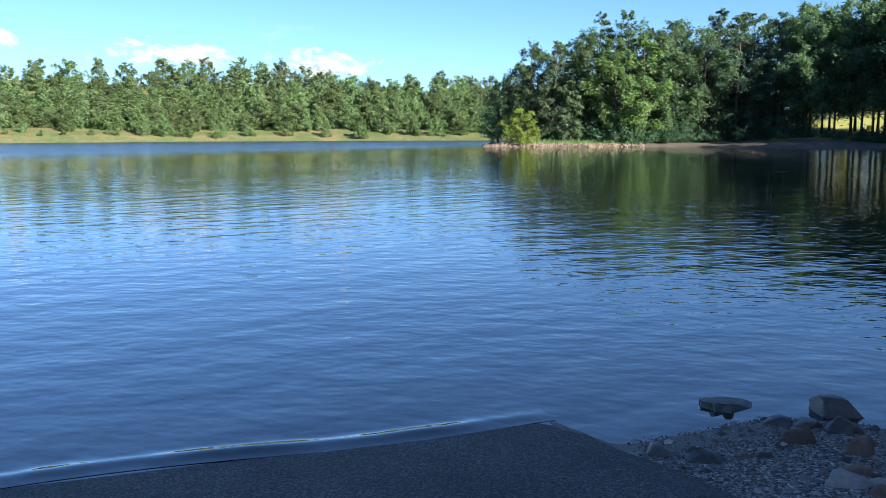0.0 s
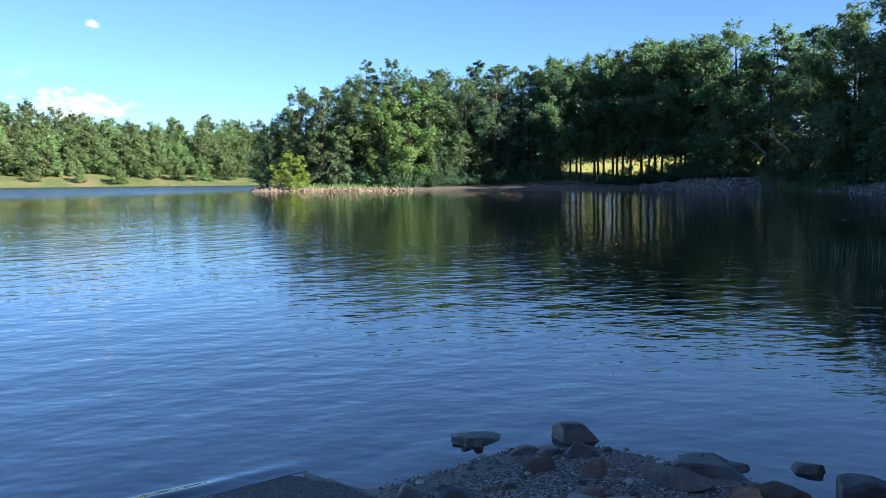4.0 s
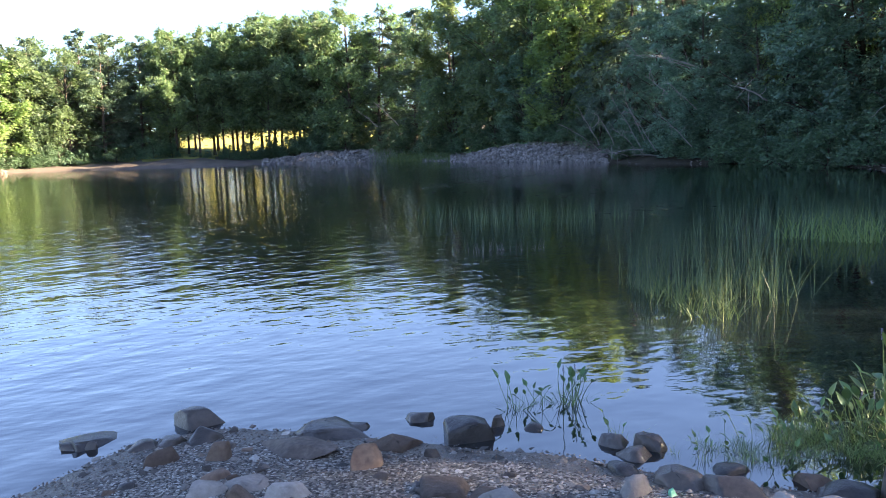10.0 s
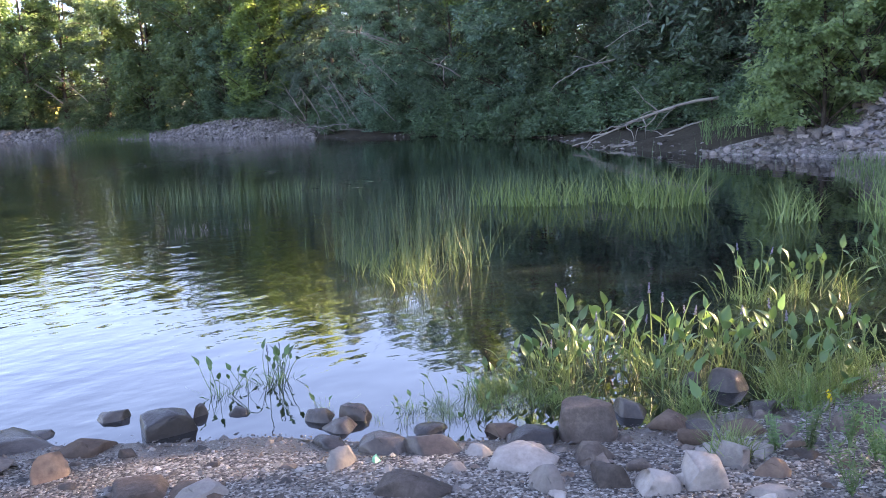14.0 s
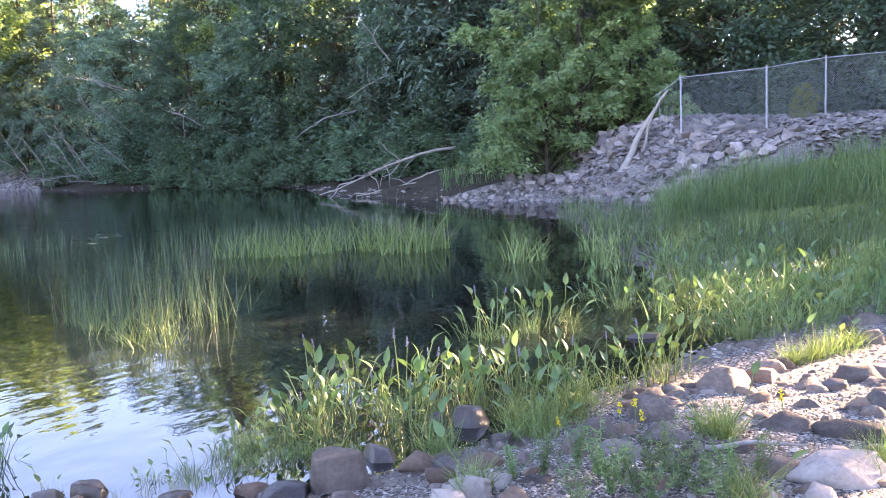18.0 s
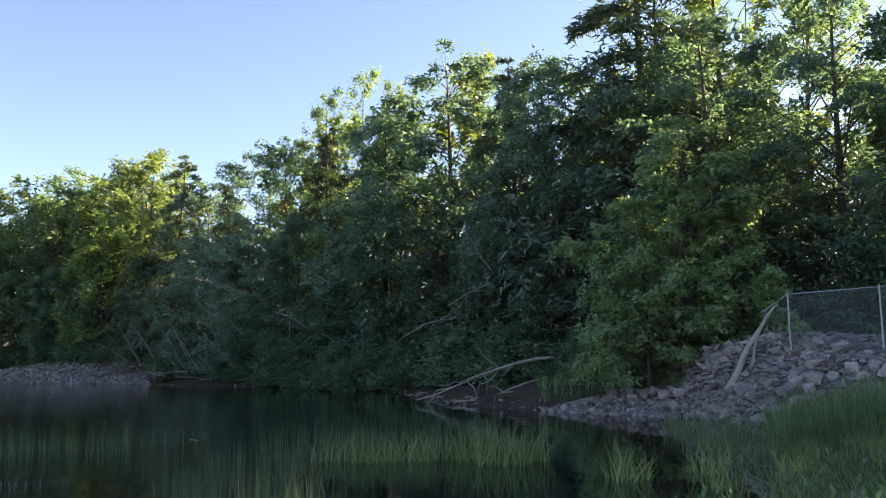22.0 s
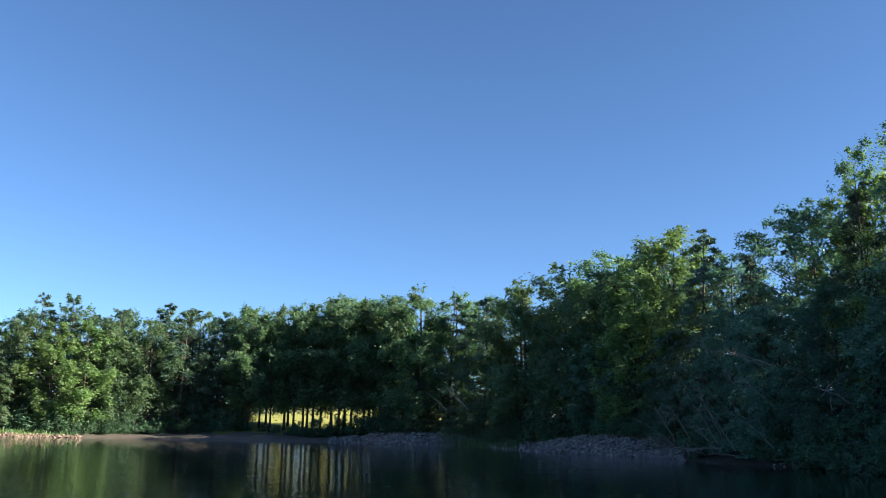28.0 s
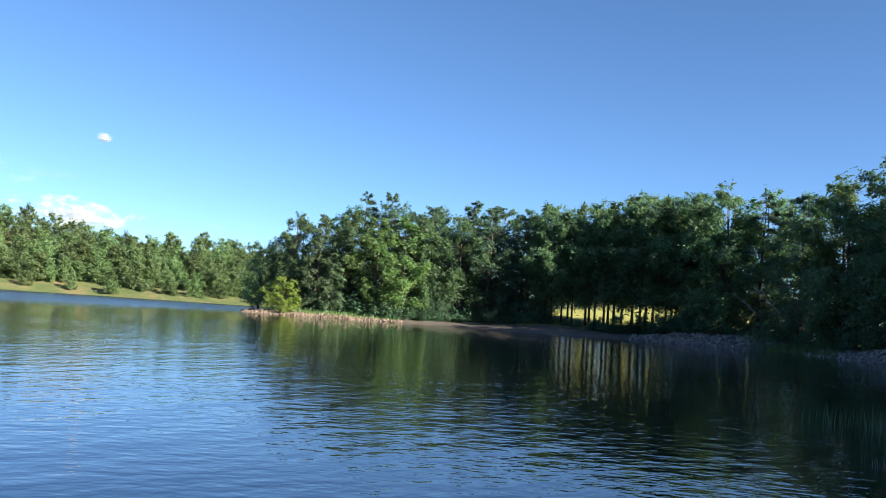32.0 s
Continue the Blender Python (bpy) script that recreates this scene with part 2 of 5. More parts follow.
M_FARBANK = simple("far_bank", [(0.4, (0.1, 0.125, 0.045)), (0.52, (0.15, 0.16, 0.065)), (0.6, (0.24, 0.16, 0.09))], 0.12, 0.95, 0.1, 0.5, 0.1)
M_MUD = simple("lake_bed", [(0.3, (0.02, 0.017, 0.012)), (0.7, (0.06, 0.05, 0.035))], 1.0, 0.9, 0.2, 0.5, 0.03)
M_CONCRETE, nt, b = mat("ramp_concrete", 0.6, 0.4)
v2 = node(nt, "ShaderNodeTexVoronoi", Scale=90.0)
nt.links.new(world_pos(nt), v2.inputs["Vector"])
grit = nt.nodes.new("ShaderNodeSeparateColor")
nt.links.new(v2.outputs["Color"], grit.inputs[0])
speck = ramp(nt, grit.outputs[0], [(0.1, (0.02, 0.019, 0.018)), (0.6, (0.055, 0.05, 0.047)), (0.98, (0.16, 0.14, 0.125))])
worn = ramp(nt, noise_tex(nt, world_pos(nt), 1.3, 5.0), [(0.35, (0.6, 0.58, 0.56)), (0.65, (1.2, 1.15, 1.1))])
nt.links.new(mixc(nt, 1.0, speck, worn, "MULTIPLY"), b.inputs["Base Color"])
bump(nt, b, v2.outputs["Distance"], 0.9, -0.006)
M_STEEL = simple("galvanised_steel", [(0.3, (0.25, 0.26, 0.27)), (0.7, (0.42, 0.43, 0.44))], 8.0, 0.45, 0.5, 0.1, 0.002)

# lake water: dark body, sharp reflection broken by ripples of three lengths
M_WATER, nt, b = mat("lake_water", 0.02, 0.5)
b.inputs["Base Color"].default_value = (0.007, 0.010, 0.011, 1)
b.inputs["IOR"].default_value = 2.3
r1 = noise_tex(nt, crest_pos(nt, -8, (1.0, 1.45, 1)), 1.6, 2.0, 0.5)
r2 = noise_tex(nt, crest_pos(nt, 25, (0.8, 1.4, 1)), 4.2, 2.0, 0.5)
r3 = noise_tex(nt, crest_pos(nt, -40, (0.16, 0.42, 1)), 1.0, 2.0, 0.5)
swell = noise_tex(nt, crest_pos(nt, -47, (0.28, 1.1, 1)), 1.0, 1.0, 0.4)
wadd = node(nt, "ShaderNodeMath")
wadd.operation = "MULTIPLY_ADD"
nt.links.new(r2, wadd.inputs[0])
wadd.inputs[1].default_value = 0.3
nt.links.new(r1, wadd.inputs[2])
wadd2 = node(nt, "ShaderNodeMath")
wadd2.operation = "MULTIPLY_ADD"
nt.links.new(r3, wadd2.inputs[0])
wadd2.inputs[1].default_value = 1.2
nt.links.new(wadd.outputs[0], wadd2.inputs[2])
wadd3 = node(nt, "ShaderNodeMath")
wadd3.operation = "MULTIPLY_ADD"
nt.links.new(swell, wadd3.inputs[0])
wadd3.inputs[1].default_value = 1.2
nt.links.new(wadd2.outputs[0], wadd3.inputs[2])
# the wind dies away into the sheltered cove
axis_ = nt.nodes.new("ShaderNodeVectorMath")
axis_.operation = "DOT_PRODUCT"
axis_.inputs[1].default_value = (-0.6, 0.8, 0)
nt.links.new(world_pos(nt), axis_.inputs[0])
calm = node(nt, "ShaderNodeMapRange")
for key, val in (("From Min", -3.0), ("From Max", 5.0), ("To Min", 0.3), ("To Max", 1.0)):
    calm.inputs[key].default_value = val
nt.links.new(axis_.outputs["Value"], calm.inputs["Value"])
gust = node(nt, "ShaderNodeMapRange")
for key, val in (("From Min", 0.3), ("From Max", 0.7), ("To Min", 0.6), ("To Max", 1.25)):
    gust.inputs[key].default_value = val
nt.links.new(noise_tex(nt, world_pos(nt), 0.05, 2.0), gust.inputs["Value"])
amp = node(nt, "ShaderNodeMath")
amp.operation = "MULTIPLY"
nt.links.new(calm.outputs[0], amp.inputs[0])
nt.links.new(gust.outputs[0], amp.inputs[1])
# open lake beyond the spit, ruffled by the breeze
open_ = nt.nodes.new("ShaderNodeVectorMath")
open_.operation = "DOT_PRODUCT"
open_.inputs[1].default_value = (-1.5, 1.0, 0)
nt.links.new(world_pos(nt), open_.inputs[0])
breeze = node(nt, "ShaderNodeMapRange")
for key, val in (("From Min", 105.0), ("From Max", 180.0), ("To Min", 1.0), ("To Max", 2.6)):
    breeze.inputs[key].default_value = val
nt.links.new(open_.outputs["Value"], breeze.inputs["Value"])
ruffle = node(nt, "ShaderNodeMapRange")
for key, val in (("From Min", 1.0), ("From Max", 2.6), ("To Min", 0.02), ("To Max", 0.24)):
    ruffle.inputs[key].default_value = val
nt.links.new(breeze.outputs[0], ruffle.inputs["Value"])
nt.links.new(ruffle.outputs[0], b.inputs["Roughness"])
amp2 = node(nt, "ShaderNodeMath")
amp2.operation = "MULTIPLY"
nt.links.new(amp.outputs[0], amp2.inputs[0])
nt.links.new(breeze.outputs[0], amp2.inputs[1])
wb = bump(nt, b, wadd3.outputs[0], 1.0, 0.022)
tall = node(nt, "ShaderNodeMath")
tall.operation = "MULTIPLY"
tall.inputs[1].default_value = 0.0165
nt.links.new(amp2.outputs[0], tall.inputs[0])
nt.links.new(tall.outputs[0], wb.inputs["Distance"])
# ---- plan ----
def pol(az, d, z=0.0):
    """Plan place at a bearing (degrees to the right of the first view) and a distance."""
    return Vector((d * math.sin(radians(az)), d * math.cos(radians(az)), z))


SHORE = np.array([
    (-60, -25), (-8, 0.5), (-4.6, 3.4), (-2.6, 4.4), (-1.4, 5.1), (0.31, 5.77), (0.75, 5.2), (1.3, 5.45), (1.9, 5.75), (2.5, 5.65),
    (2.95, 5.1), (3.4, 4.3), (3.9, 3.5), (4.1, 2.8), (4.6, 2.0), (5.1, 1.4), (5.7, 0.95), (6.5, 0.6), (7.3, 0.0), (8.4, -0.6),
    (10.4, -2.3), (14, -3.4), (20, -2.2), (25, -0.6), (28, 1.2), (29.5, 4), (31, 7.3), (34, 11.5), (39, 16), (45, 19), (52, 26),
    (55, 33), (55, 42.5), (61, 52), (62, 67), (69, 86), (70, 97), (67, 103), (64, 110), (60, 116), (52, 111),
    (32, 132), (27, 134), (5.5, 139), (3, 144), (12, 157), (25, 182), (40, 240), (30, 292), (-40, 296), (-90, 282),
    (-125, 250), (-180, 200), (-200, 60)], float)


def shore_distance(p):
    """Signed distance to the waterline, land positive."""
    a, b2 = SHORE, np.roll(SHORE, -1, 0)
    best = np.full(len(p), 1e9)
    inside = np.zeros(len(p), bool)
    for (ax, ay), (bx, by) in zip(a, b2):
        dx, dy = bx - ax, by - ay
        t = np.clip(((p[:, 0] - ax) * dx + (p[:, 1] - ay) * dy) / (dx * dx + dy * dy), 0, 1)
        best = np.minimum(best, np.hypot(p[:, 0] - ax - t * dx, p[:, 1] - ay - t * dy))
        with np.errstate(divide="ignore", invalid="ignore"):
            xi = ax + (p[:, 1] - ay) * dx / dy
        inside ^= ((ay > p[:, 1]) != (by > p[:, 1])) & (p[:, 0] < xi)
    return np.where(inside, -best, best)


# x, y, bank height, run, surface (0 gravel, 1 soil, 2 sand, 3 turf, 4 far bank)
SITES = np.array([
    (0, 0, 0.9, 12, 0), (5, 0, 0.9, 12, 0), (10, -4, 0.9, 10, 0), (16, -6, 0.9, 8, 3), (22, -4, 1.3, 5, 3), (27, -5, 2.6, 3, 0), (31, 0, 2.7, 1.6, 0), (34, 7, 1.6, 3.5, 1), (30.4, 4.6, 1.1, 3, 0), (40, 12, 1.0, 4, 1), (50, 20, 0.9, 4, 1),
    (60, 40, 1.0, 4, 1), (66, 62, 2.4, 4, 0), (76, 90, 1.3, 7, 3), (71, 108, 2.2, 5, 0), (58, 125, 1.2, 13, 2), (38, 138, 0.9, 9, 2),
    (15, 143, 1.0, 4, 3), (20, 165, 1.5, 8, 1), (-40, 310, 3.5, 8, 4), (-120, 285, 3.5, 8, 4), (50, 260, 2, 8, 4), (-60, -40, 1, 12, 3)], float)


def terrain(p):
    p = np.asarray(p, float)
    s = shore_distance(p)
    d2 = ((p[:, None, :] - SITES[None, :, :2]) ** 2).sum(2) + 1.0
    w = d2 ** -2
    w /= w.sum(1, keepdims=True)
    bank, run = w @ SITES[:, 2], w @ SITES[:, 3]
    far = np.hypot(p[:, 0], p[:, 1])
    az = np.degrees(np.arctan2(p[:, 0], p[:, 1]))
    land = bank * (1 - np.exp(-np.maximum(s, 0) / run))
    land += np.where(far > 60, np.minimum(0.085 * np.maximum(s - 12, 0), 9), 0.012 * np.maximum(s - 20, 0).clip(0, 150))
    hill = np.interp(az, [-60, -28, -20, -12, -6, 0, 6, 30], [18, 17, 13, 14, 5, 8, 3, 0]) * np.clip((p[:, 1] - 305) / 90, 0, 1) ** 1.3
    land += hill
    bump_h = 0.05 * np.sin(p[:, 0] * 1.7 + 2 * np.sin(p[:, 1] * 0.9)) * np.clip(s / 2, 0, 1) * np.clip(far / 12, 0.3, 3)
    under = (p[:, 0] < np.minimum(0.42 + (5.7 - p[:, 1]) * 0.52, 2.0) - 0.15) & (p[:, 0] > -8) & (p[:, 1] < 7) & (p[:, 1] > -6)
    return np.where(s > 0, land + bump_h, np.maximum(s * 0.14, -2.5)) - 0.12 * under, s, w


def ground_z(x, y):
    return float(terrain([(x, y)])[0][0])


def mesh_from(name, verts, faces, mats, index=None, smooth=False):
    me = bpy.data.meshes.new(name)
    verts, faces = np.asarray(verts, np.float32), np.asarray(faces, np.int32)
    k = faces.shape[1]
    me.vertices.add(len(verts))
    me.vertices.foreach_set("co", verts.ravel())
    me.loops.add(faces.size)
    me.loops.foreach_set("vertex_index", faces.ravel())
    me.polygons.add(len(faces))
    me.polygons.foreach_set("loop_start", np.arange(0, faces.size, k, dtype=np.int32))
    me.polygons.foreach_set("use_smooth", np.full(len(faces), smooth))
    for m in mats:
        me.materials.append(m)
    if index is not None:
        me.polygons.foreach_set("material_index", np.asarray(index, np.int32))
    me.update(calc_edges=True)
    me.validate()
    return me


def child(name, me, parent, label=""):
    ob = new(name, me)
    ob.parent = parent
    if label:
        ob["label"] = label
    return ob


azs = np.concatenate([np.arange(-180, -40, 5.0), np.arange(-40, 118, 0.75), np.arange(118, 180, 5.0)])
rs = np.concatenate([[0.0], np.geomspace(0.8, 60, 120), np.geomspace(61, 420, 110), np.geomspace(440, 4500, 14)])
ga, gr = np.meshgrid(np.radians(azs), rs)
gp = np.stack([gr * np.sin(ga), gr * np.cos(ga)], 2).reshape(-1, 2)
gz, gs, gw = terrain(gp)
na, nr = len(azs), len(rs)
ii, jj = np.meshgrid(np.arange(nr - 1), np.arange(na), indexing="ij")
jn = (jj + 1) % na
gf = np.stack([ii * na + jj, ii * na + jn, (ii + 1) * na + jn, (ii + 1) * na + jj], 2).reshape(-1, 4)
fc = gp[gf].mean(1)
fs = gs[gf].mean(1)
fw = gw[gf].mean(1)
surf = SITES[fw.argmax(1), 4].astype(int)
surf = np.where((fs > 15) & (np.abs(np.degrees(np.arctan2(fc[:, 0], fc[:, 1])) - 27) < 9) & (fc[:, 1] > 120) & (fc[:, 1] < 230) & (fc[:, 0] > 40), 5, surf)
surf = np.where(fs < np.where(np.hypot(fc[:, 0], fc[:, 1]) > 60, -3.0, -0.25), 6, surf)
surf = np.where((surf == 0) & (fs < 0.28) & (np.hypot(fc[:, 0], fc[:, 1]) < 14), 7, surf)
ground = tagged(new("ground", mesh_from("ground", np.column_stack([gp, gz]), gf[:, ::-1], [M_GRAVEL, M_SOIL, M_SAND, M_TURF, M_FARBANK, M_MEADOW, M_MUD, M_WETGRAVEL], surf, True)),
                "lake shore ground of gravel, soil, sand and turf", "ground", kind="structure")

ws = 4500.0
water = tagged(new("water", mesh_from("water", [(-ws, -ws, 0), (ws, -ws, 0), (ws, ws, 0), (-ws, ws, 0)], [(0, 1, 2, 3)], [M_WATER])),
               "calm dark blue lake water with small ripples", "water", kind="structure")
# low wave running up the boat ramp
wave_v = []
for k in range(61):
    q = k / 60
    fade = math.sin(math.pi * q) ** 0.5
    for m in range(13):
        o = (m - 6) / 6
        off = 0.13 + 0.05 * math.sin(7 * q) + 0.16 * o
        wave_v.append((-3.1 + 3.5 * q - 0.337 * off, 4.43 + 1.25 * q + 0.941 * off, 0.002 + (0.017 + 0.006 * math.sin(19 * q)) * fade * math.exp(-(2.0 * o + 0.5 * o * o) ** 2)))
wave_f = [(i * 13 + m, (i + 1) * 13 + m, (i + 1) * 13 + m + 1, i * 13 + m + 1) for i in range(60) for m in range(12)]
tagged(new("water_wave", mesh_from("water_wave", wave_v, wave_f, [M_WATER], smooth=True)), "low wave of lake water lapping at the boat ramp", "water", kind="structure")

# ---- trees ----
def tube(path, radii, sides=6):
    """Vertices and quads of a tapered tube along a path."""
    path = np.asarray(path, float)
    n = len(path)
    tang = np.gradient(path, axis=0)
    tang /= np.linalg.norm(tang, axis=1, keepdims=True) + 1e-9
    ref = np.where(np.abs(tang[:, 2:3]) > 0.9, np.array([[1.0, 0, 0]]), np.array([[0, 0, 1.0]]))
    u = np.cross(tang, ref)
    u /= np.linalg.norm(u, axis=1, keepdims=True) + 1e-9
    v = np.cross(tang, u)
    an = np.arange(sides) * 2 * np.pi / sides
    ring = np.cos(an)[None, :, None] * u[:, None, :] + np.sin(an)[None, :, None] * v[:, None, :]
    verts = (path[:, None, :] + ring * np.asarray(radii, float)[:, None, None]).reshape(-1, 3)
    i, j = np.meshgrid(np.arange(n - 1), np.arange(sides), indexing="ij")
    k = (j + 1) % sides
    faces = np.stack([i * sides + j, i * sides + k, (i + 1) * sides + k, (i + 1) * sides + j], 2).reshape(-1, 4)
    return verts, faces


def join(pieces):
    vs, fs, o = [], [], 0
    for v, f in pieces:
        vs.append(v)
        fs.append(f + o)
        o += len(v)
    return np.concatenate(vs), np.concatenate(fs)


def leaves(rng, centres, normals, size, width=0.55, spread=0.8, droop=0.3):
    """One folded four-cornered leaf at each centre."""
    n = len(centres)
    nor = normals + rng.normal(0, spread, (n, 3))
    nor /= np.linalg.norm(nor, axis=1, keepdims=True) + 1e-9
    t = rng.normal(0, 1, (n, 3))
    t[:, 2] -= droop
    t -= (t * nor).sum(1, keepdims=True) * nor
    t /= np.linalg.norm(t, axis=1, keepdims=True) + 1e-9
    s = np.cross(nor, t)
    L = size * rng.uniform(0.65, 1.35, (n, 1))
    v = np.stack([centres - t * L * 0.5, centres + s * L * width * 0.5 - nor * L * 0.12, centres + t * L * 0.5, centres - s * L * width * 0.5 - nor * L * 0.12], 1).reshape(-1, 3)
    return v, np.arange(4 * n).reshape(-1, 4)


def limb(rng, a, b, r, bend=0.08, n=6):
    a, b = np.asarray(a, float), np.asarray(b, float)
    ln = np.linalg.norm(b - a)
    t = np.linspace(0, 1, n)[:, None]
    off = np.cumsum(rng.normal(0, bend * ln / n * 2, (n, 3)), 0) * np.sin(t * np.pi)
    return tube(a + (b - a) * t + off + np.array([[0, 0, 1]]) * np.sin(t * np.pi) * ln * 0.06, np.linspace(r, r * 0.25, n), 5)


PROFILES = {
    "oak": ([0, 0.1, 0.35, 0.6, 0.85, 1], [0.45, 0.8, 1.0, 0.95, 0.6, 0.15]),
    "maple": ([0, 0.15, 0.4, 0.7, 0.9, 1], [0.7, 1.0, 0.95, 0.7, 0.4, 0.1]),
    "poplar": ([0, 0.2, 0.5, 0.8, 1], [0.5, 0.9, 1.0, 0.7, 0.15]),
    "pine": ([0, 0.2, 0.5, 0.75, 0.9, 1], [0.75, 1.0, 0.85, 0.6, 0.32, 0.05]),
    "spruce": ([0, 0.1, 0.5, 0.9, 1], [0.85, 1.0, 0.6, 0.16, 0.03]),
    "shrub": ([0, 0.3, 0.7, 1], [0.85, 1.0, 0.75, 0.2]),
}


RISE = {"oak": 0.7, "maple": 0.75, "poplar": 1.3, "pine": 0.1, "spruce": -0.32, "shrub": 0.8}
FLAT = {"oak": 0.2, "maple": 0.11, "poplar": 0.24, "pine": 0.14, "spruce": 0.12, "shrub": 0.3}


def make_tree(name, seed, form, height, base, radius, sprays, per, size, leaf, spray=1.5, trunk_r=0.2, limbs=30, gappy=0.0, inner=0.3, wide=0.55, twigs=False, split=False):
    """A standing tree: tapered trunk, limbs rising from it, and leafy sprays along the limbs."""
    rng = np.random.default_rng(seed)
    top = new(name, None)
    pu, pr = PROFILES[form]
    ch = height - base
    ph = rng.uniform(0, 6.28, 6)

    def rad(u, a):
        lob = 1 + 0.2 * np.sin(2 * a + ph[0] + 4 * u) + 0.18 * np.sin(3 * a + ph[1] - 9 * u) + 0.16 * np.sin(9 * u + ph[2] + a)
        return np.interp(u, pu, pr) * radius * lob

    lean = rng.normal(0, 0.02, 2) * height
    tt = np.linspace(0, 1, 9)
    path = np.column_stack([lean[0] * tt ** 2 + 0.1 * np.sin(5 * tt + ph[3]) * tt, lean[1] * tt ** 2 + 0.1 * np.sin(4 * tt + ph[4]) * tt, -0.3 + (height * 0.93 + 0.3) * tt])
    flare = 1 + 0.5 * np.exp(-tt * 14)
    wood = [tube(path, trunk_r * flare * (1.02 - tt) ** 0.8 + 0.01, 8)]

    def on_trunk(z):
        return np.column_stack([np.interp(z, path[:, 2], path[:, 0]), np.interp(z, path[:, 2], path[:, 1]), z])

    # limbs: where they leave the trunk and where they end
    u = (np.arange(limbs) + rng.uniform(0, 1, limbs)) / limbs
    if form in ("pine", "spruce"):
        k = max(5, limbs // 4)
        u = (np.floor(u * k) + 0.5 + rng.normal(0, 0.08, limbs)) / k
    u = np.clip(u, 0.01, 1)
    a = np.arange(limbs) * 2.39996 + rng.normal(0, 0.35, limbs)
    reach = rad(u, a) * rng.uniform(0.72, 1.02, limbs)
    z = base + ch * u
    zs = np.clip(z - RISE[form] * reach, base * 0.5, height * 0.9)
    st = on_trunk(zs)
    en = on_trunk(np.minimum(z, height))
    en[:, 0] += reach * np.cos(a)
    en[:, 1] += reach * np.sin(a)
    en[:, 2] = z
    for i in range(limbs):
        wood.append(limb(rng, st[i], en[i], max(0.016, trunk_r * 0.36 * (1.1 - zs[i] / height)), 0.06, 5))
    # sprays along the limbs
    i = rng.choice(limbs, sprays, p=(reach + 0.25 * radius) / (reach + 0.25 * radius).sum())
    t = inner + (1 - inner) * rng.uniform(0, 1, sprays) ** 0.65
    org = st[i] + (en[i] - st[i]) * t[:, None]
    org[:, 2] += np.sin(t * np.pi) * reach[i] * 0.08
    out = np.column_stack([np.cos(a[i]), np.sin(a[i]), np.zeros(sprays)])
    d = out * 0.75 + rng.normal(0, 0.6, (sprays, 3)) * (1, 1, 0.5)
    d[:, 2] += {"oak": 0.15, "maple": 0.05, "poplar": 0.45, "pine": 0.22, "spruce": -0.22, "shrub": 0.3}[form]
    d /= np.linalg.norm(d, axis=1, keepdims=True)
    ln = spray * rng.uniform(0.55, 1.25, sprays) * (np.clip(1.2 - 0.8 * u[i], 0.35, 1) if form in ("pine", "spruce") else np.clip(1.15 - 0.45 * u[i], 0.6, 1.1))
    if gappy:
        keep = np.sin(org[:, 0] * 1.1 + ph[0]) * np.sin(org[:, 1] * 1.0 + ph[1]) * np.sin(org[:, 2] * 0.9 + ph[2]) < 0.4 - gappy * 0.42
        org, d, ln = org[keep], d[keep], ln[keep]
    if twigs:
        for q, e, l in zip(org, d, ln):
            wood.append(tube(np.array([q, q + e * l * 0.5, q + e * l]), [0.022, 0.014, 0.006], 3))
    child("trunk", mesh_from(name + "_trunk", *(wood[0] if split else join(wood)), [M_BARK], smooth=True), top)
    for bough in wood[1:] if split else ():
        child("limb", mesh_from(name + "_limb", *bough, [M_BARK], smooth=True), top)
    m = np.repeat(np.arange(len(org)), per)
    n = len(m)
    side = np.cross(d, (0, 0, 1.0))
    side /= np.linalg.norm(side, axis=1, keepdims=True) + 1e-9
    s = rng.uniform(0, 1, n) ** 0.8
    lat = rng.normal(0, 0.3, n) * (1.1 - 0.6 * s)
    c = org[m] + d[m] * (ln[m] * s)[:, None] + side[m] * (ln[m] * lat)[:, None]
    c[:, 2] += ln[m] * (rng.normal(0, FLAT[form], n) - 0.16 * s * s - 0.3 * lat * lat)
    c[:, 2] = np.maximum(c[:, 2], 0.08)
    tip = d[m] * 0.7 + side[m] * (np.sign(lat) * 0.6)[:, None] + rng.normal(0, 0.45, (n, 3))
    tip[:, 2] -= 0.25
    nor = np.array([0, 0, 0.8]) + d[m] * 0.35 + rng.normal(0, 0.5, (n, 3))
    tip -= (tip * nor).sum(1, keepdims=True) * nor / (nor * nor).sum(1, keepdims=True)
    tip /= np.linalg.norm(tip, axis=1, keepdims=True) + 1e-9
    sd = np.cross(nor, tip)
    sd /= np.linalg.norm(sd, axis=1, keepdims=True) + 1e-9
    L = size * rng.uniform(0.65, 1.35, (n, 1))
    v = np.stack([c - tip * L * 0.35 + sd * L * wide * 0.5, c + tip * L * 0.65, c - tip * L * 0.35 - sd * L * wide * 0.5], 1).reshape(-1, 3)
    child("crown", mesh_from(name + "_crown", v, np.arange(3 * n).reshape(-1, 3), [leaf]), top)
    return top


def place(proto, label, category, x, y, z=None, turn=0.0, s=1.0, sz=None, group=""):
    ob = copy_thing(proto, pose(x, y, ground_z(x, y) if z is None else z, 0, 0, turn))
    ob.scale = (s, s, sz or s)
    tagged(ob, label, category, group)
    return ob


def far_park(ob):
    for o in (ob, *ob.children_recursive):
        bpy.data.objects.remove(o)


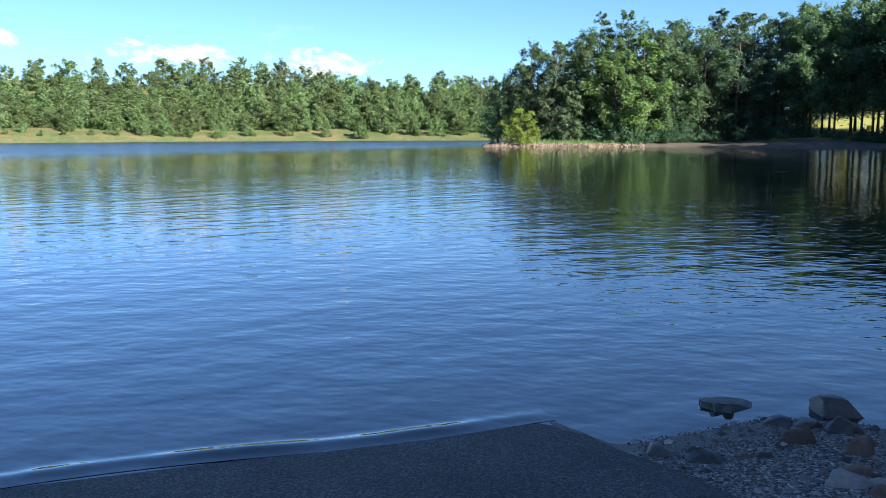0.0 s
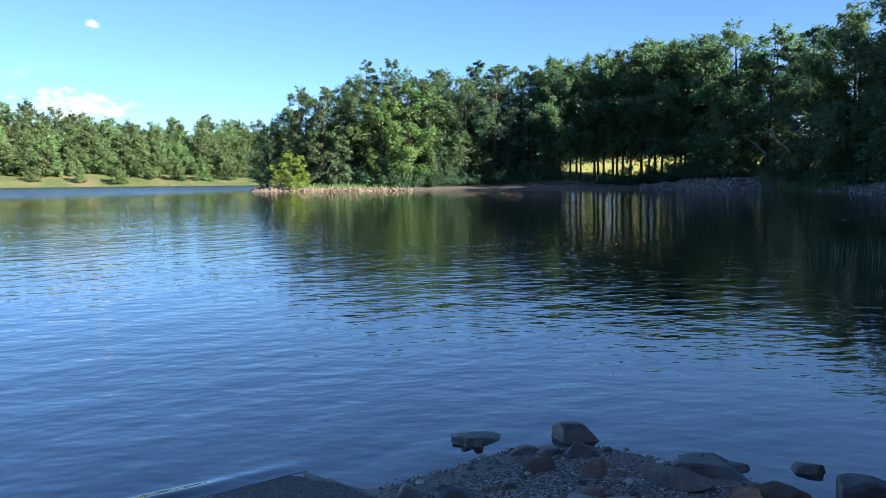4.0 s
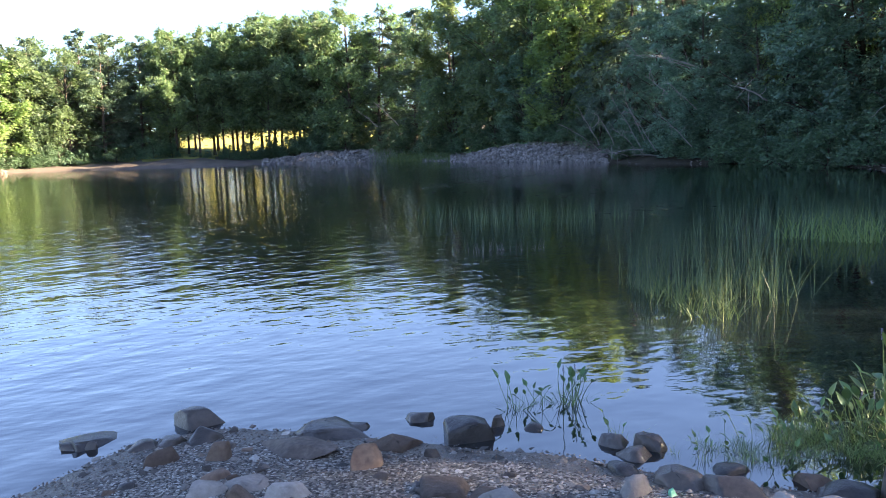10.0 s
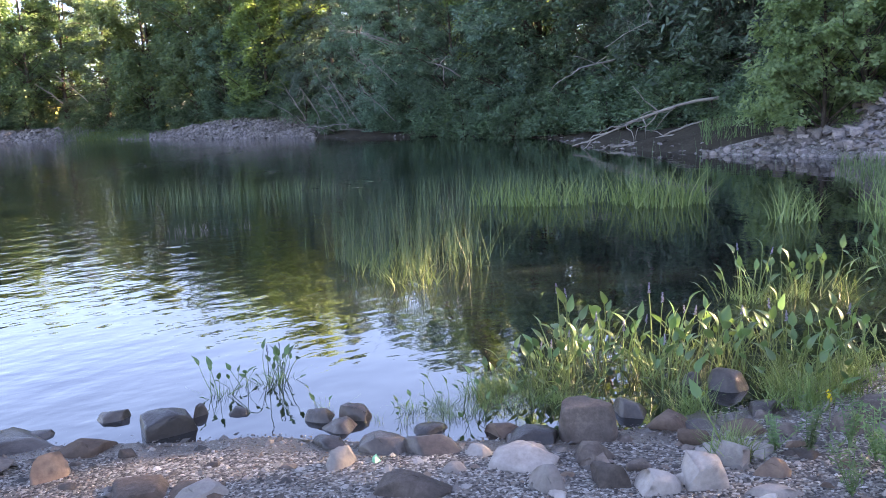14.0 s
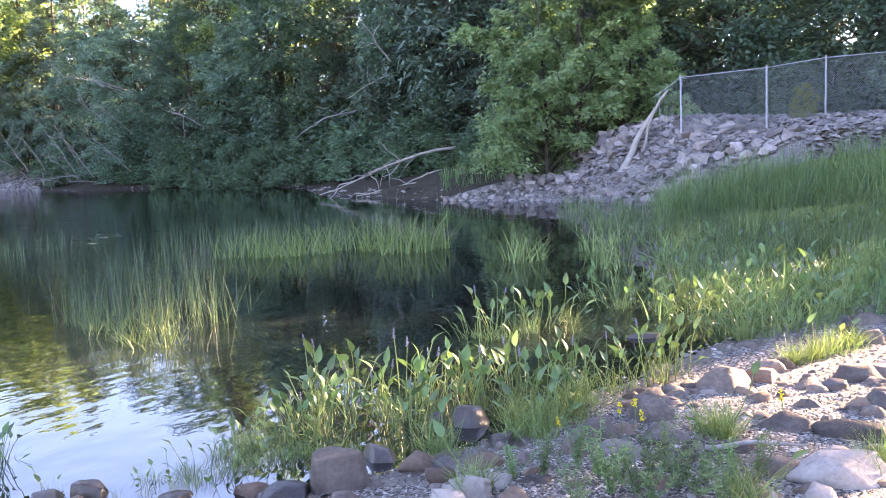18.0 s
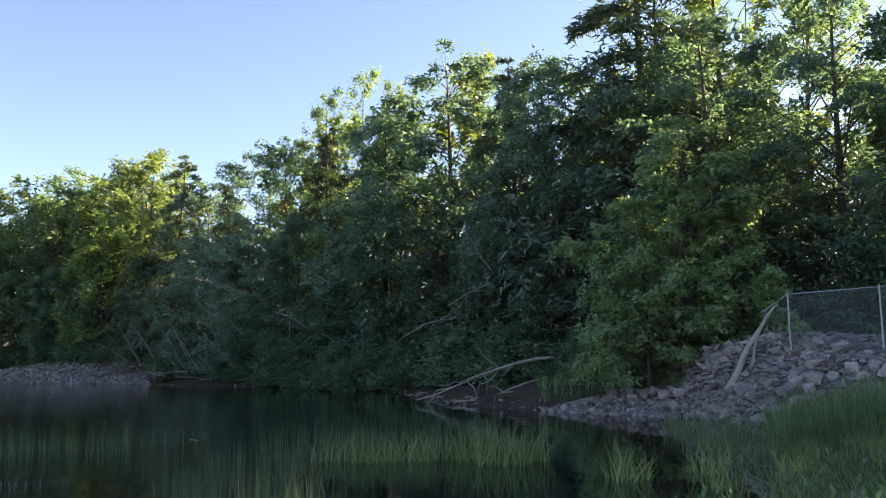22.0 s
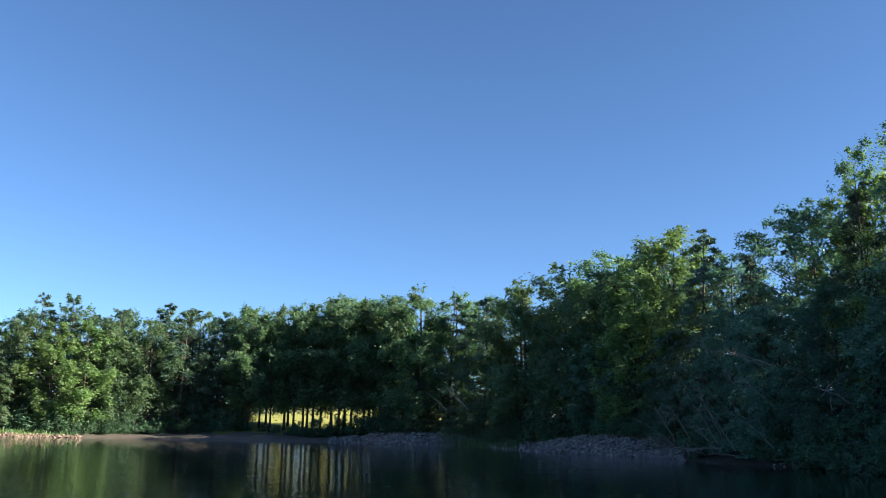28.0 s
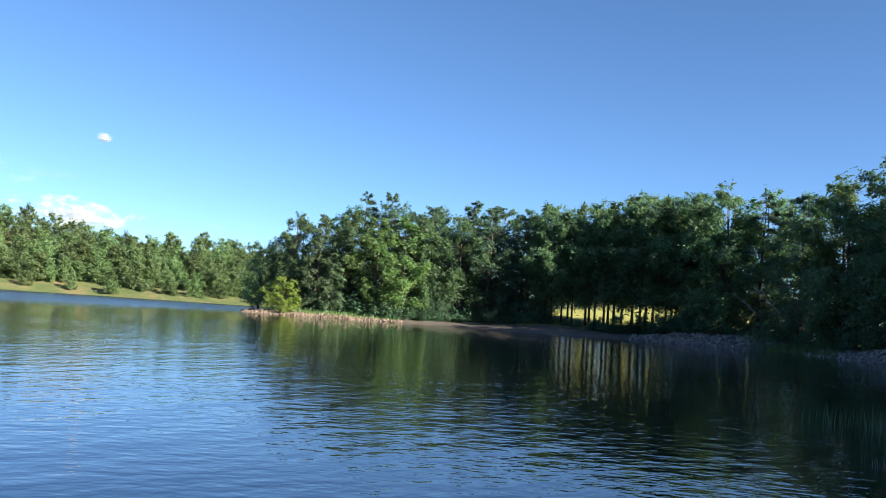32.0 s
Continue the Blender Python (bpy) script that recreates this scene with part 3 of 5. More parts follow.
rng = np.random.default_rng(7)
OAKS = [make_tree("oak_tree", 10 + i, "oak", 18, 3.0, 4.7, 270, 56, 0.38, M_OAK, 2.0, 0.26, 44, 0.15) for i in range(4)]
HIGHS = [make_tree("oak_tree", 20 + i, "oak", 18, 4.1, 4.6, 270, 46, 0.38, M_OAK, 1.8, 0.16, 36, 0.2) for i in range(2)]
BIRCHES = [make_tree("birch_tree", 30 + i, "poplar", 17, 1.6, 3.7, 340, 46, 0.34, M_BIRCH, 1.4, 0.18, 44, 0.15) for i in range(2)]
PINES = [make_tree("pine_tree", 40 + i, "pine", 19, 2.2, 4.2, 330, 46, 0.44, M_PINE, 1.7, 0.26, 60, 0.1, 0.3, 0.26) for i in range(3)]
FIRS = [make_tree("pine_tree", 44 + i, "spruce", 19, 0.8, 4.3, 380, 44, 0.42, M_LIGHTPINE, 1.5, 0.24, 72, 0.1, 0.25, 0.3) for i in range(2)]
MAPLES = [make_tree("maple_tree", 50 + i, "maple", 17, 0.4, 4.9, 340, 100, 0.235, M_MAPLE, 1.95, 0.22, 56, 0.1, 0.35) for i in range(4)]
SPRUCES = [make_tree("spruce_tree", 60 + i, "spruce", 17, 0.8, 3.6, 460, 58, 0.26, M_SPRUCE, 1.35, 0.2, 76, 0.0, 0.25, 0.3) for i in range(2)]
BACKS = [make_tree("forest_tree", 90 + i, "oak", 18, 1.0, 5.2, 250, 34, 0.52, M_OAK, 2.2, 0.24, 30) for i in range(2)]
TALLS = [make_tree("aspen_tree", 35 + i, "poplar", 26, 5.0, 4.4, 360, 58, 0.24, M_BIRCH, 1.45, 0.22, 50, 0.5, 0.4, 0.6, True) for i in range(2)]
FARS = [make_tree("far_tree", 70 + i, "shrub" if i % 3 else "poplar", 12, 0.1, 4.2, 150, 30, 0.56, M_FAR, 2.0, 0.16, 24, 0.0, 0.1, 0.8) for i in range(5)]
SHRUBS = [make_tree("shrub", 80 + i, "shrub", 2.4, 0.05, 1.5, 90, 30, 0.17, M_SHRUB, 0.75, 0.035, 22, 0.0, 0.15) for i in range(3)]
YOUNG = make_tree("young_maple", 97, "maple", 10, 0.2, 3.3, 400, 78, 0.19, M_YOUNG, 1.1, 0.1, 50, 0.25, 0.3, 0.7, False, True)
# thin crown added out of view, to sieve the sun reaching the shore
SUN_SIEVE_ASPEN = make_tree("aspen_tree", 39, "poplar", 26, 3.0, 4.6, 120, 20, 0.6, M_BIRCH, 1.8, 0.22, 24, 0.4)
DARKS = [make_tree("spruce_tree", 65 + i, "spruce", 17, 0.2, 3.8, 200, 34, 0.42, M_SPRUCE, 1.6, 0.2, 40, 0.0, 0.2, 0.45) for i in range(2)]
# unseen tree with a high crown band only, added to cut off sun
SUN_BLOCK_PINE = make_tree("pine_tree", 47, "oak", 23, 16.6, 4.0, 170, 30, 0.65, M_PINE, 1.8, 0.26, 20)
LIME = make_tree("small_tree", 98, "oak", 9, 0.2, 3.1, 190, 44, 0.32, M_LIME, 1.3, 0.1, 30)
proto_all = DARKS + FIRS + [LIME, SUN_BLOCK_PINE, SUN_SIEVE_ASPEN] + OAKS + TALLS + HIGHS + BIRCHES + PINES + MAPLES + SPRUCES + BACKS + FARS + SHRUBS + [YOUNG]

EL = ([1.6, 2.3, 3.3, 6.2, 8, 11, 13.5, 15, 18.7, 21.7, 23.3, 25.6, 28.7, 32.5, 35.8, 37.5, 40, 42, 46, 48.8, 50.1, 52.6, 55.2, 56.5, 58.1, 60.5, 69, 70.5, 72.4, 74.8, 77, 79, 84, 92, 112, 118, 130],
      [1.9, 3.1, 4.8, 6.3, 6.3, 6.7, 7.1, 6.8, 7.1, 7.5, 7.0, 7.8, 8.1, 8.6, 9.0, 8.6, 9.2, 10.3, 11.2, 11.9, 13, 12.4, 11.9, 13.1, 14.8, 15.2, 16, 19, 20, 20.0, 19.4, 18.5, 18.5, 22.5, 25, 27, 27])
DI = ([2, 6, 12, 14, 20, 26, 30, 33, 36, 40, 44, 48, 52, 58, 64, 70, 75, 80, 86, 92, 100, 130],
      [152, 146, 142, 144, 144, 140, 134, 130, 127, 114, 101, 93, 78, 68, 60, 52, 45, 41, 39, 40, 42, 44])
HEIGHTS = {"oak": 18, "birch": 17, "pine": 19, "maple": 17, "spruce": 17, "forest": 18, "aspen": 26}


def tree_at(az, d, proto, h, label, wide=1.0, group="trees along the shore"):
    x, y, _ = pol(az, d)
    kind = proto.name.split("_")[0]
    k = h / HEIGHTS[kind]
    place(proto, label[kind], "tree", x, y, ground_z(x, y) - 0.1, rng.uniform(0, 360), k * wide * rng.uniform(0.95, 1.1), k, group)


def tree_row(az0, az1, gap, back, kinds, label, jitter=1.5, hmax=24, shrink=1.0):
    az = az0
    while az < az1:
        d = np.interp(az, *DI) + back + rng.uniform(-jitter, jitter)
        kind = kinds[rng.integers(len(kinds))]
        x, y, _ = pol(az, d)
        h = min(hmax, ((d * math.tan(radians(np.interp(az, *EL)))) + 2 - ground_z(x, y)) * rng.uniform(0.96, 1.1) * shrink)
        tree_at(az, d, kind[rng.integers(len(kind))], h, label)
        az += math.degrees(gap * rng.uniform(0.8, 1.2) / d)


def shrub_row(az0, az1, gap, back, lo, hi, label="low green shrub at the edge of the wood"):
    az = az0
    while az < az1:
        d = np.interp(az, *DI) + back + rng.uniform(-1.5, 1.5)
        x, y, _ = pol(az, d)
        s = rng.uniform(lo, hi)
        place(SHRUBS[rng.integers(3)], label, "shrub", x, y, None, rng.uniform(0, 360), s * 1.2, s, "shrubs at the edge of the wood")
        az += math.degrees(gap * rng.uniform(0.7, 1.3) / d)


LAB = {"oak": "broad green oak with lit crown behind the lake shore", "birch": "slender pale green birch standing among darker trees", "pine": "tall dark white pine with tufted layered boughs",
       "maple": "leafy green maple with boughs hanging low over the bank", "spruce": "dark conical spruce with drooping boughs on the bank", "aspen": "very tall airy aspen with sunlit pale leaves", "forest": "dense dark green forest tree in the wood"}
# point beyond the bay
tree_row(2.6, 5.2, 5.0, 4, [OAKS], LAB)
for az, d, proto, h, wide in ((6.3, 145, FIRS[0], 17.0, 1.0), (8.3, 147, OAKS[1], 17.5, 1.1), (9.1, 152, PINES[0], 22, 0.85), (11.15, 151, PINES[1], 22.3, 0.85), (10.3, 143.5, BIRCHES[0], 16.8, 1.25), (12.1, 143.5, BIRCHES[1], 17.0, 1.3),
                              (7.4, 144, FIRS[1], 13.0, 1.0), (16.8, 154, PINES[2], 21.6, 0.9), (13.3, 148, OAKS[2], 18.5, 1.1)):
    tree_at(az, d, proto, h, LAB, wide)
tree_row(5.2, 14, 5.5, 11, [OAKS, PINES, OAKS], LAB)
# beach and stone banks
tree_row(14, 22, 4.9, 4, [OAKS, PINES, OAKS, PINES], LAB)
tree_row(22.2, 31.5, 3.7, 4, [HIGHS], LAB)
tree_row(31.5, 47, 4.9, 4, [OAKS, OAKS, OAKS, PINES], LAB)
tree_row(14, 21.5, 5.5, 12, [OAKS, PINES, MAPLES], LAB)
tree_row(21.8, 31.5, 3.6, 9, [HIGHS], LAB)
tree_row(31.5, 50, 5.5, 12, [OAKS, MAPLES], LAB)
tree_row(14, 21.2, 7, 20, [BACKS], LAB)
tree_row(12, 33, 9, 95, [BACKS], LAB, 6, 18, 0.8)
tree_row(45, 50, 7, 21, [BACKS], LAB)
tree_at(40.2, 117, BIRCHES[0], 20.6, LAB, 1.0)
tree_at(50.2, 90, BIRCHES[1], 21.0, LAB)
tree_at(47.6, 93, BIRCHES[0], 18.8, LAB)
# tall trees over the cove
tree_at(83.6, 46, SPRUCES[0], 29, LAB, 1.2)
tree_at(77.0, 47, MAPLES[1], 18.5, LAB, 0.9)
tree_at(84.6, 47, TALLS[0], 26.5, LAB, 0.9)
tree_at(88.6, 49, TALLS[1], 28, LAB, 1.0)
tree_at(93.5, 50, TALLS[0], 25, LAB, 1.0)
for az, d, h, wide in ((61.7, 66, 23.4, 0.75), (64.2, 67, 24.6, 0.85), (66.8, 66, 23.4, 0.8)):
    tree_at(az, d, TALLS[int(az) % 2], h, LAB, wide)
shrub_row(14, 22.2, 2.6, 1.0, 0.7, 1.5)
shrub_row(31, 46, 2.6, 1.0, 0.8, 1.9)
shrub_row(31, 46, 3.0, 8.0, 1.2, 2.4)
shrub_row(22.2, 25.4, 2.6, 2.0, 0.3, 0.6)
shrub_row(25.4, 28.3, 2.0, 2.0, 0.8, 1.3)
shrub_row(28.3, 31.5, 1.8, 2.0, 0.9, 1.6)
tree_row(22.0, 31, 3.6, 15, [HIGHS], LAB)
shrub_row(14, 21.8, 3.0, 9.0, 1.2, 2.4)
# cove
tree_row(45, 86, 4.6, 1, [MAPLES, MAPLES, MAPLES, SPRUCES], LAB, 1.2, 17, 0.68)
tree_row(46, 92, 4.8, 7, [MAPLES, MAPLES, OAKS, SPRUCES], LAB, 2, 24)
tree_row(50, 90, 6.0, 15, [MAPLES, BIRCHES, MAPLES, OAKS], LAB, 2, 24)
shrub_row(46, 86, 2.4, -2.0, 0.7, 1.4, "low green shrub overhanging the water")
shrub_row(56, 73, 1.7, -3.6, 0.6, 1.4, "low green shrub overhanging the water")
shrub_row(64, 77.5, 1.8, -4.6, 0.6, 1.2, "low green shrub overhanging the water")
shrub_row(79, 83.5, 1.1, -5.0, 0.35, 0.75, "low green shrub beside the stone bank")
shrub_row(47, 86, 2.3, 3.5, 1.2, 2.1, "dense dark undergrowth beneath the trees")
# wood behind the fence and round the landing
tree_row(88, 112, 5.0, 0, [MAPLES, MAPLES, SPRUCES], LAB, 1.5, 20)
tree_row(112, 118, 5.5, 0, [MAPLES], LAB, 2, 17)
# deep wood: dark spruce rows added as backing, closing gaps that let light through
tree_row(46, 90, 4.2, 11.5, [DARKS], LAB, 1.5, 18, 0.7)
tree_row(86, 116, 4.0, 5, [DARKS], LAB, 1.0, 15, 0.6)
tree_row(50, 112, 4.5, 17, [DARKS], LAB, 1.5, 18, 0.7)
# loops below: unseen trees added towards the sun, to dapple the near shore
for k in range(15):
    tree_at(113.5 + 1.75 * k, 44 if k % 2 else 47, SUN_BLOCK_PINE, 19, LAB)
for az in (112.8, 115.2, 117.4, 119.6):
    tree_at(az, 48, BACKS[0], 18.5, LAB)
for az, h in ((118.5, 16), (122.5, 15.5), (126.5, 15), (130.5, 13.5), (134.5, 17)):
    tree_at(az, 41, SUN_SIEVE_ASPEN, h, LAB, 1.1)
for az in (115.6, 119.8, 124.4, 132.4):
    tree_at(az, 44, SUN_SIEVE_ASPEN, 17, LAB, 1.2)
tree_at(121.8, 48, SUN_SIEVE_ASPEN, 20, LAB, 1.2)
tree_row(114, 142, 6.0, 12, [BACKS], LAB, 1, 12)
# low unseen trees, added to block sun from the marsh side
for az in (117, 120.4, 123.8, 127.2, 130.6, 134):
    tree_at(az, 39, BACKS[int(az) % 2], 11.1, LAB, 1.1)
tree_row(141, 178, 6.0, 0, [BACKS], LAB, 2, 19)
tree_row(92, 112, 5.5, 10, [MAPLES, SPRUCES], LAB, 2, 16)
tree_row(143, 178, 7.0, 10, [BACKS], LAB, 2, 20)
shrub_row(88, 112, 2.2, -4.0, 0.5, 1.2)
x, y, _ = pol(85.4, 33.5)
place(YOUNG, "young leafy maple with fresh green foliage beside the fence", "tree", x, y, None, 40, 0.98)
x, y, _ = pol(88.8, 34.5)
place(YOUNG, "young leafy maple with fresh green foliage beside the fence", "tree", x, y, None, 160, 0.56)
x, y, _ = pol(83.2, 32.6)
place(YOUNG, "young leafy maple with fresh green foliage beside the fence", "tree", x, y, None, 250, 0.74)
x, y, _ = pol(99.2, 30.9)
place(LIME, "small yellow-green sapling growing through the fence", "tree", x, y, None, 90, 0.13, 0.15)
x, y, _ = pol(4.1, 140)
place(LIME, "small round yellow-green tree on the stony spit", "tree", x, y, None, 0, 0.88, 0.68)

shrub_row(6.5, 14.5, 2.2, 1.5, 1.2, 2.3)
shrub_row(5.0, 14.5, 2.4, 5.5, 1.6, 2.6)

# far shore woods on the rising hill
for row, (d0, lo, hi, gap) in enumerate([(298, 0.1, 0.26, 2.0), (301, 0.22, 0.5, 2.0), (312, 0.5, 0.85, 1.0), (328, 0.75, 1.0, 1.0), (352, 0.85, 1.05, 1.2), (382, 0.9, 1.1, 1.4), (415, 0.9, 1.1, 1.7)]):
    az = -33.0
    while az < 8.5:
        d = d0 * np.interp(az, [-33, -27, -17, -6, 3, 10], [0.95, 0.97, 1.01, 1.01, 1.0, 1.02]) + rng.uniform(-5, 5)
        x, y, _ = pol(az, d)
        if float(shore_distance(np.array([(x, y)]))[0]) > 2:
            s = rng.uniform(lo, hi)
            place(FARS[rng.integers(5)], "light green tree in the woods on the far shore", "tree", x, y, None, rng.uniform(0, 360), s * rng.uniform(1.0, 1.6), s, "far shore trees")
        az += gap * rng.uniform(0.6, 1.3)
for ob in proto_all:
    far_park(ob)

# ---- landing ramp, stones and gravel ----
RAMP0, RAMP_N = Vector((0.48, 5.51)), Vector((-0.337, 0.941))


def ramp_z(x, y):
    return -0.07 * ((x - RAMP0.x) * RAMP_N.x + (y - RAMP0.y) * RAMP_N.y) + 0.012


def ramp_edge(y):
    return min(0.42 + (5.7 - y) * 0.52, 2.0)


rv, rf = [], []
ry = np.linspace(8.6, -6, 40)
rx = np.concatenate([[0], np.cumsum(np.full(24, 0.25))])
for y in ry:
    wob = 0.05 * math.sin(y * 5.1) + 0.03 * math.sin(y * 13)
    for k, q in enumerate(rx):
        x = ramp_edge(y - 0.6) - q + (wob if k == 0 else 0)
        yy = y + q * 0.42
        rv.append((x, yy - 0.6, ramp_z(x, yy - 0.6) - (0.02 if k == 0 else 0)))
n_top = len(rv)
rv += [(x, y, z - 0.16) for x, y, z in rv]
w = len(rx)
for i in range(len(ry) - 1):
    for k in range(w - 1):
        a = i * w + k
        rf.append((a, a + 1, a + w + 1, a + w))
for i in range(len(ry) - 1):
    a = i * w
    rf.append((a, a + w, a + w + n_top, a + n_top))
for k in range(w - 1):
    rf.append((k + 1, k, k + n_top, k + 1 + n_top))
tagged(new("boat_ramp", mesh_from("boat_ramp", rv, rf, [M_CONCRETE])), "dark wet concrete boat ramp sloping into the lake", "boat ramp")


def hull(rng, n=16, rough=0.25):
    """A broken stone: convex hull of scattered points, one unit wide, standing on z = 0."""
    bm = bmesh.new()
    p = rng.normal(0, 1, (n, 3))
    p /= np.linalg.norm(p, axis=1, keepdims=True)
    p = np.sign(p) * np.abs(p) ** 0.72
    p *= 0.5 * rng.uniform(1 - rough, 1 + rough, (n, 1))
    p[:, 2] = np.clip(p[:, 2], -0.4, 0.36)
    for q in p:
        bm.verts.new(q)
    res = bmesh.ops.convex_hull(bm, input=bm.verts[:])
    bmesh.ops.delete(bm, geom=list({g for g in res["geom_interior"] + res["geom_unused"] if isinstance(g, bmesh.types.BMVert)}), context="VERTS")
    lo, hi = np.min([v.co for v in bm.verts], 0), np.max([v.co for v in bm.verts], 0)
    for v in bm.verts:
        v.co = [(v.co[k] - (lo[k] + hi[k]) / 2) / (hi[k] - lo[k]) if k < 2 else (v.co[2] - lo[2]) / (hi[2] - lo[2]) for k in range(3)]
    bmesh.ops.recalc_face_normals(bm, faces=bm.faces[:])
    return bm


def ball(levels):
    bm = bmesh.new()
    bmesh.ops.create_icosphere(bm, subdivisions=levels, radius=1.0)
    v = np.array([q.co for q in bm.verts])
    f = np.array([[q.index for q in t.verts] for t in bm.faces])
    bm.free()
    return v, f


BALLS = {3: ball(3), 4: ball(4)}


def worn_stone(r, levels, cuts, lo, hi, box=0.55):
    """A water-worn stone: a rounded block with broken faces cut off it, one unit each way, standing on z = 0."""
    v, f = BALLS[levels]
    v = np.sign(v) * np.abs(v) ** box
    for k in range(cuts):
        n = r.normal(0, 1, 3) * (1, 1, 0.8)
        n[2] = abs(n[2])
        n /= np.linalg.norm(n)
        if k == 0:
            n = np.array([r.normal(0, 0.16), r.normal(0, 0.16), 1.0])
            n /= np.linalg.norm(n)
        over = np.maximum(v @ n - r.uniform(lo, hi), 0)
        v = v - over[:, None] * n * 0.95
    ph = r.uniform(0, 6.28, (6, 1))
    dirs = r.normal(0, 1, (6, 3)) * np.array([[2.0], [3.0], [4.5], [6.5], [9.0], [13.0]])
    wave = (np.sin(dirs @ v.T + ph) * np.array([[0.02], [0.018], [0.014], [0.012], [0.009], [0.007]])).sum(0)
    v = v * (1 + wave[:, None])
    a, b = v.min(0), v.max(0)
    v = (v - (a + b) / 2) / (b - a)
    v[:, 2] += 0.5
    return v, f


STONE_KINDS = {"w": (M_WETSTONE, "dark wet stone at the waterline"), "r": (M_RUSTSTONE, "reddish brown angular stone on the gravel shore"), "s": (M_STONE, "grey angular stone on the gravel shore"),
               "p": (M_PALESTONE, "pale grey broken stone on the shore"), "b": (M_STONE, "rounded grey boulder with a lit pale edge")}
srng = np.random.default_rng(21)


def stone(x, y, w, h, kind):
    if kind in "sp" and float(shore_distance(np.array([(x, y)]))[0]) < 0.2:
        kind = "w"
    cuts, lo, hi = {"b": (6, 0.68, 0.95), "w": (12, 0.34, 0.72), "r": (14, 0.3, 0.64), "s": (14, 0.3, 0.64), "p": (15, 0.28, 0.62)}[kind]
    v, f = worn_stone(srng, 4 if w > 0.3 else 3, cuts, lo, hi)
    g = ground_z(x, y)
    below = max(0.4 * h, 0.04 - g)
    v = v * (w, w * srng.uniform(0.62, 0.95), 0.8 * h + below)
    mt, lab = STONE_KINDS[kind]
    ob = new("boulder" if kind == "b" else "stone", mesh_from("stone", v, f, [mt], smooth=True))
    turn = srng.uniform(-22, 22) - math.degrees(math.atan2(x, y))
    ob.matrix_world = pose(x, y, max(g, 0) - below, srng.uniform(-8, 8) * (g > 0), srng.uniform(-8, 8) * (g > 0), turn)
    return tagged(ob, lab, "stone", "stones along the waterline")


stone(1.82, 6.06, 0.61, 0.07, "w")
stone(1.55, 5.98, 0.18, 0.05, "w")
stone(1.66, 5.87, 0.11, 0.07, "w")
stone(2.44, 5.85, 0.41, 0.16, "w")
stone(1.93, 5.61, 0.22, 0.06, "w")
stone(2.09, 5.53, 0.21, 0.06, "w")
stone(1.89, 5.16, 0.26, 0.12, "r")
stone(2.28, 5.39, 0.27, 0.12, "w")
stone(2.15, 4.92, 0.17, 0.14, "r")
stone(1.97, 4.58, 0.20, 0.05, "r")
stone(1.83, 4.35, 0.24, 0.08, "p")
stone(2.08, 4.34, 0.31, 0.05, "p")
stone(1.95, 4.18, 0.20, 0.09, "r")
stone(2.16, 4.05, 0.29, 0.10, "p")
stone(2.65, 4.77, 0.54, 0.09, "s")
stone(3.03, 5.01, 0.60, 0.09, "w")
stone(2.82, 4.21, 0.27, 0.18, "r")
stone(3.15, 4.41, 0.36, 0.11, "r")
stone(3.63, 4.77, 0.27, 0.07, "w")
stone(3.67, 4.24, 0.34, 0.18, "w")
stone(3.96, 4.27, 0.16, 0.10, "w")
stone(4.10, 4.03, 0.17, 0.05, "w")
stone(2.87, 3.52, 0.33, 0.06, "s")
stone(2.96, 3.21, 0.35, 0.07, "p")
stone(2.72, 3.41, 0.19, 0.05, "p")
stone(4.25, 3.45, 0.21, 0.09, "s")
stone(4.39, 3.25, 0.22, 0.13, "w")
stone(4.16, 3.23, 0.26, 0.08, "s")
stone(3.90, 3.11, 0.23, 0.07, "s")
stone(3.65, 2.81, 0.22, 0.13, "p")
stone(3.98, 2.76, 0.31, 0.11, "s")
stone(4.10, 2.50, 0.38, 0.12, "p")
stone(4.37, 2.69, 0.26, 0.05, "s")
stone(4.15, 2.22, 0.17, 0.07, "p")
stone(4.25, 2.01, 0.37, 0.08, "p")
stone(4.53, 2.25, 0.25, 0.08, "r")
stone(4.48, 2.04, 0.28, 0.10, "w")
stone(4.69, 1.77, 0.36, 0.27, "b")
stone(5.16, 1.66, 0.25, 0.12, "w")
stone(5.04, 1.38, 0.29, 0.12, "r")
stone(5.91, 1.22, 0.28, 0.17, "w")
stone(5.91, 1.48, 0.15, 0.10, "s")
stone(5.17, 1.24, 0.33, 0.06, "w")
stone(5.09, 0.95, 0.27, 0.08, "r")
stone(5.50, 0.90, 0.21, 0.09, "s")
stone(4.12, 1.93, 0.39, 0.12, "p")
stone(3.83, 1.65, 0.21, 0.16, "p")
stone(4.47, 2.04, 0.31, 0.05, "w")
stone(3.52, 2.27, 0.41, 0.12, "s")
stone(4.29, 1.59, 0.24, 0.12, "s")
stone(4.02, 1.38, 0.20, 0.15, "s")
stone(4.15, 0.95, 0.26, 0.20, "p")
stone(4.04, 1.14, 0.25, 0.12, "p")
stone(4.54, 0.89, 0.20, 0.16, "p")
stone(4.46, 0.69, 0.22, 0.11, "r")
stone(4.76, 0.91, 0.48, 0.05, "p")
stone(4.19, 0.62, 0.27, 0.05, "p")
stone(2.88, 3.54, 0.33, 0.07, "s")
stone(2.99, 3.24, 0.32, 0.06, "r")
stone(3.14, 4.98, 0.37, 0.05, "w")
stone(5.30, 0.41, 0.26, 0.15, "s")
stone(5.61, 0.27, 0.35, 0.17, "s")
stone(6.04, -0.04, 0.39, 0.19, "s")
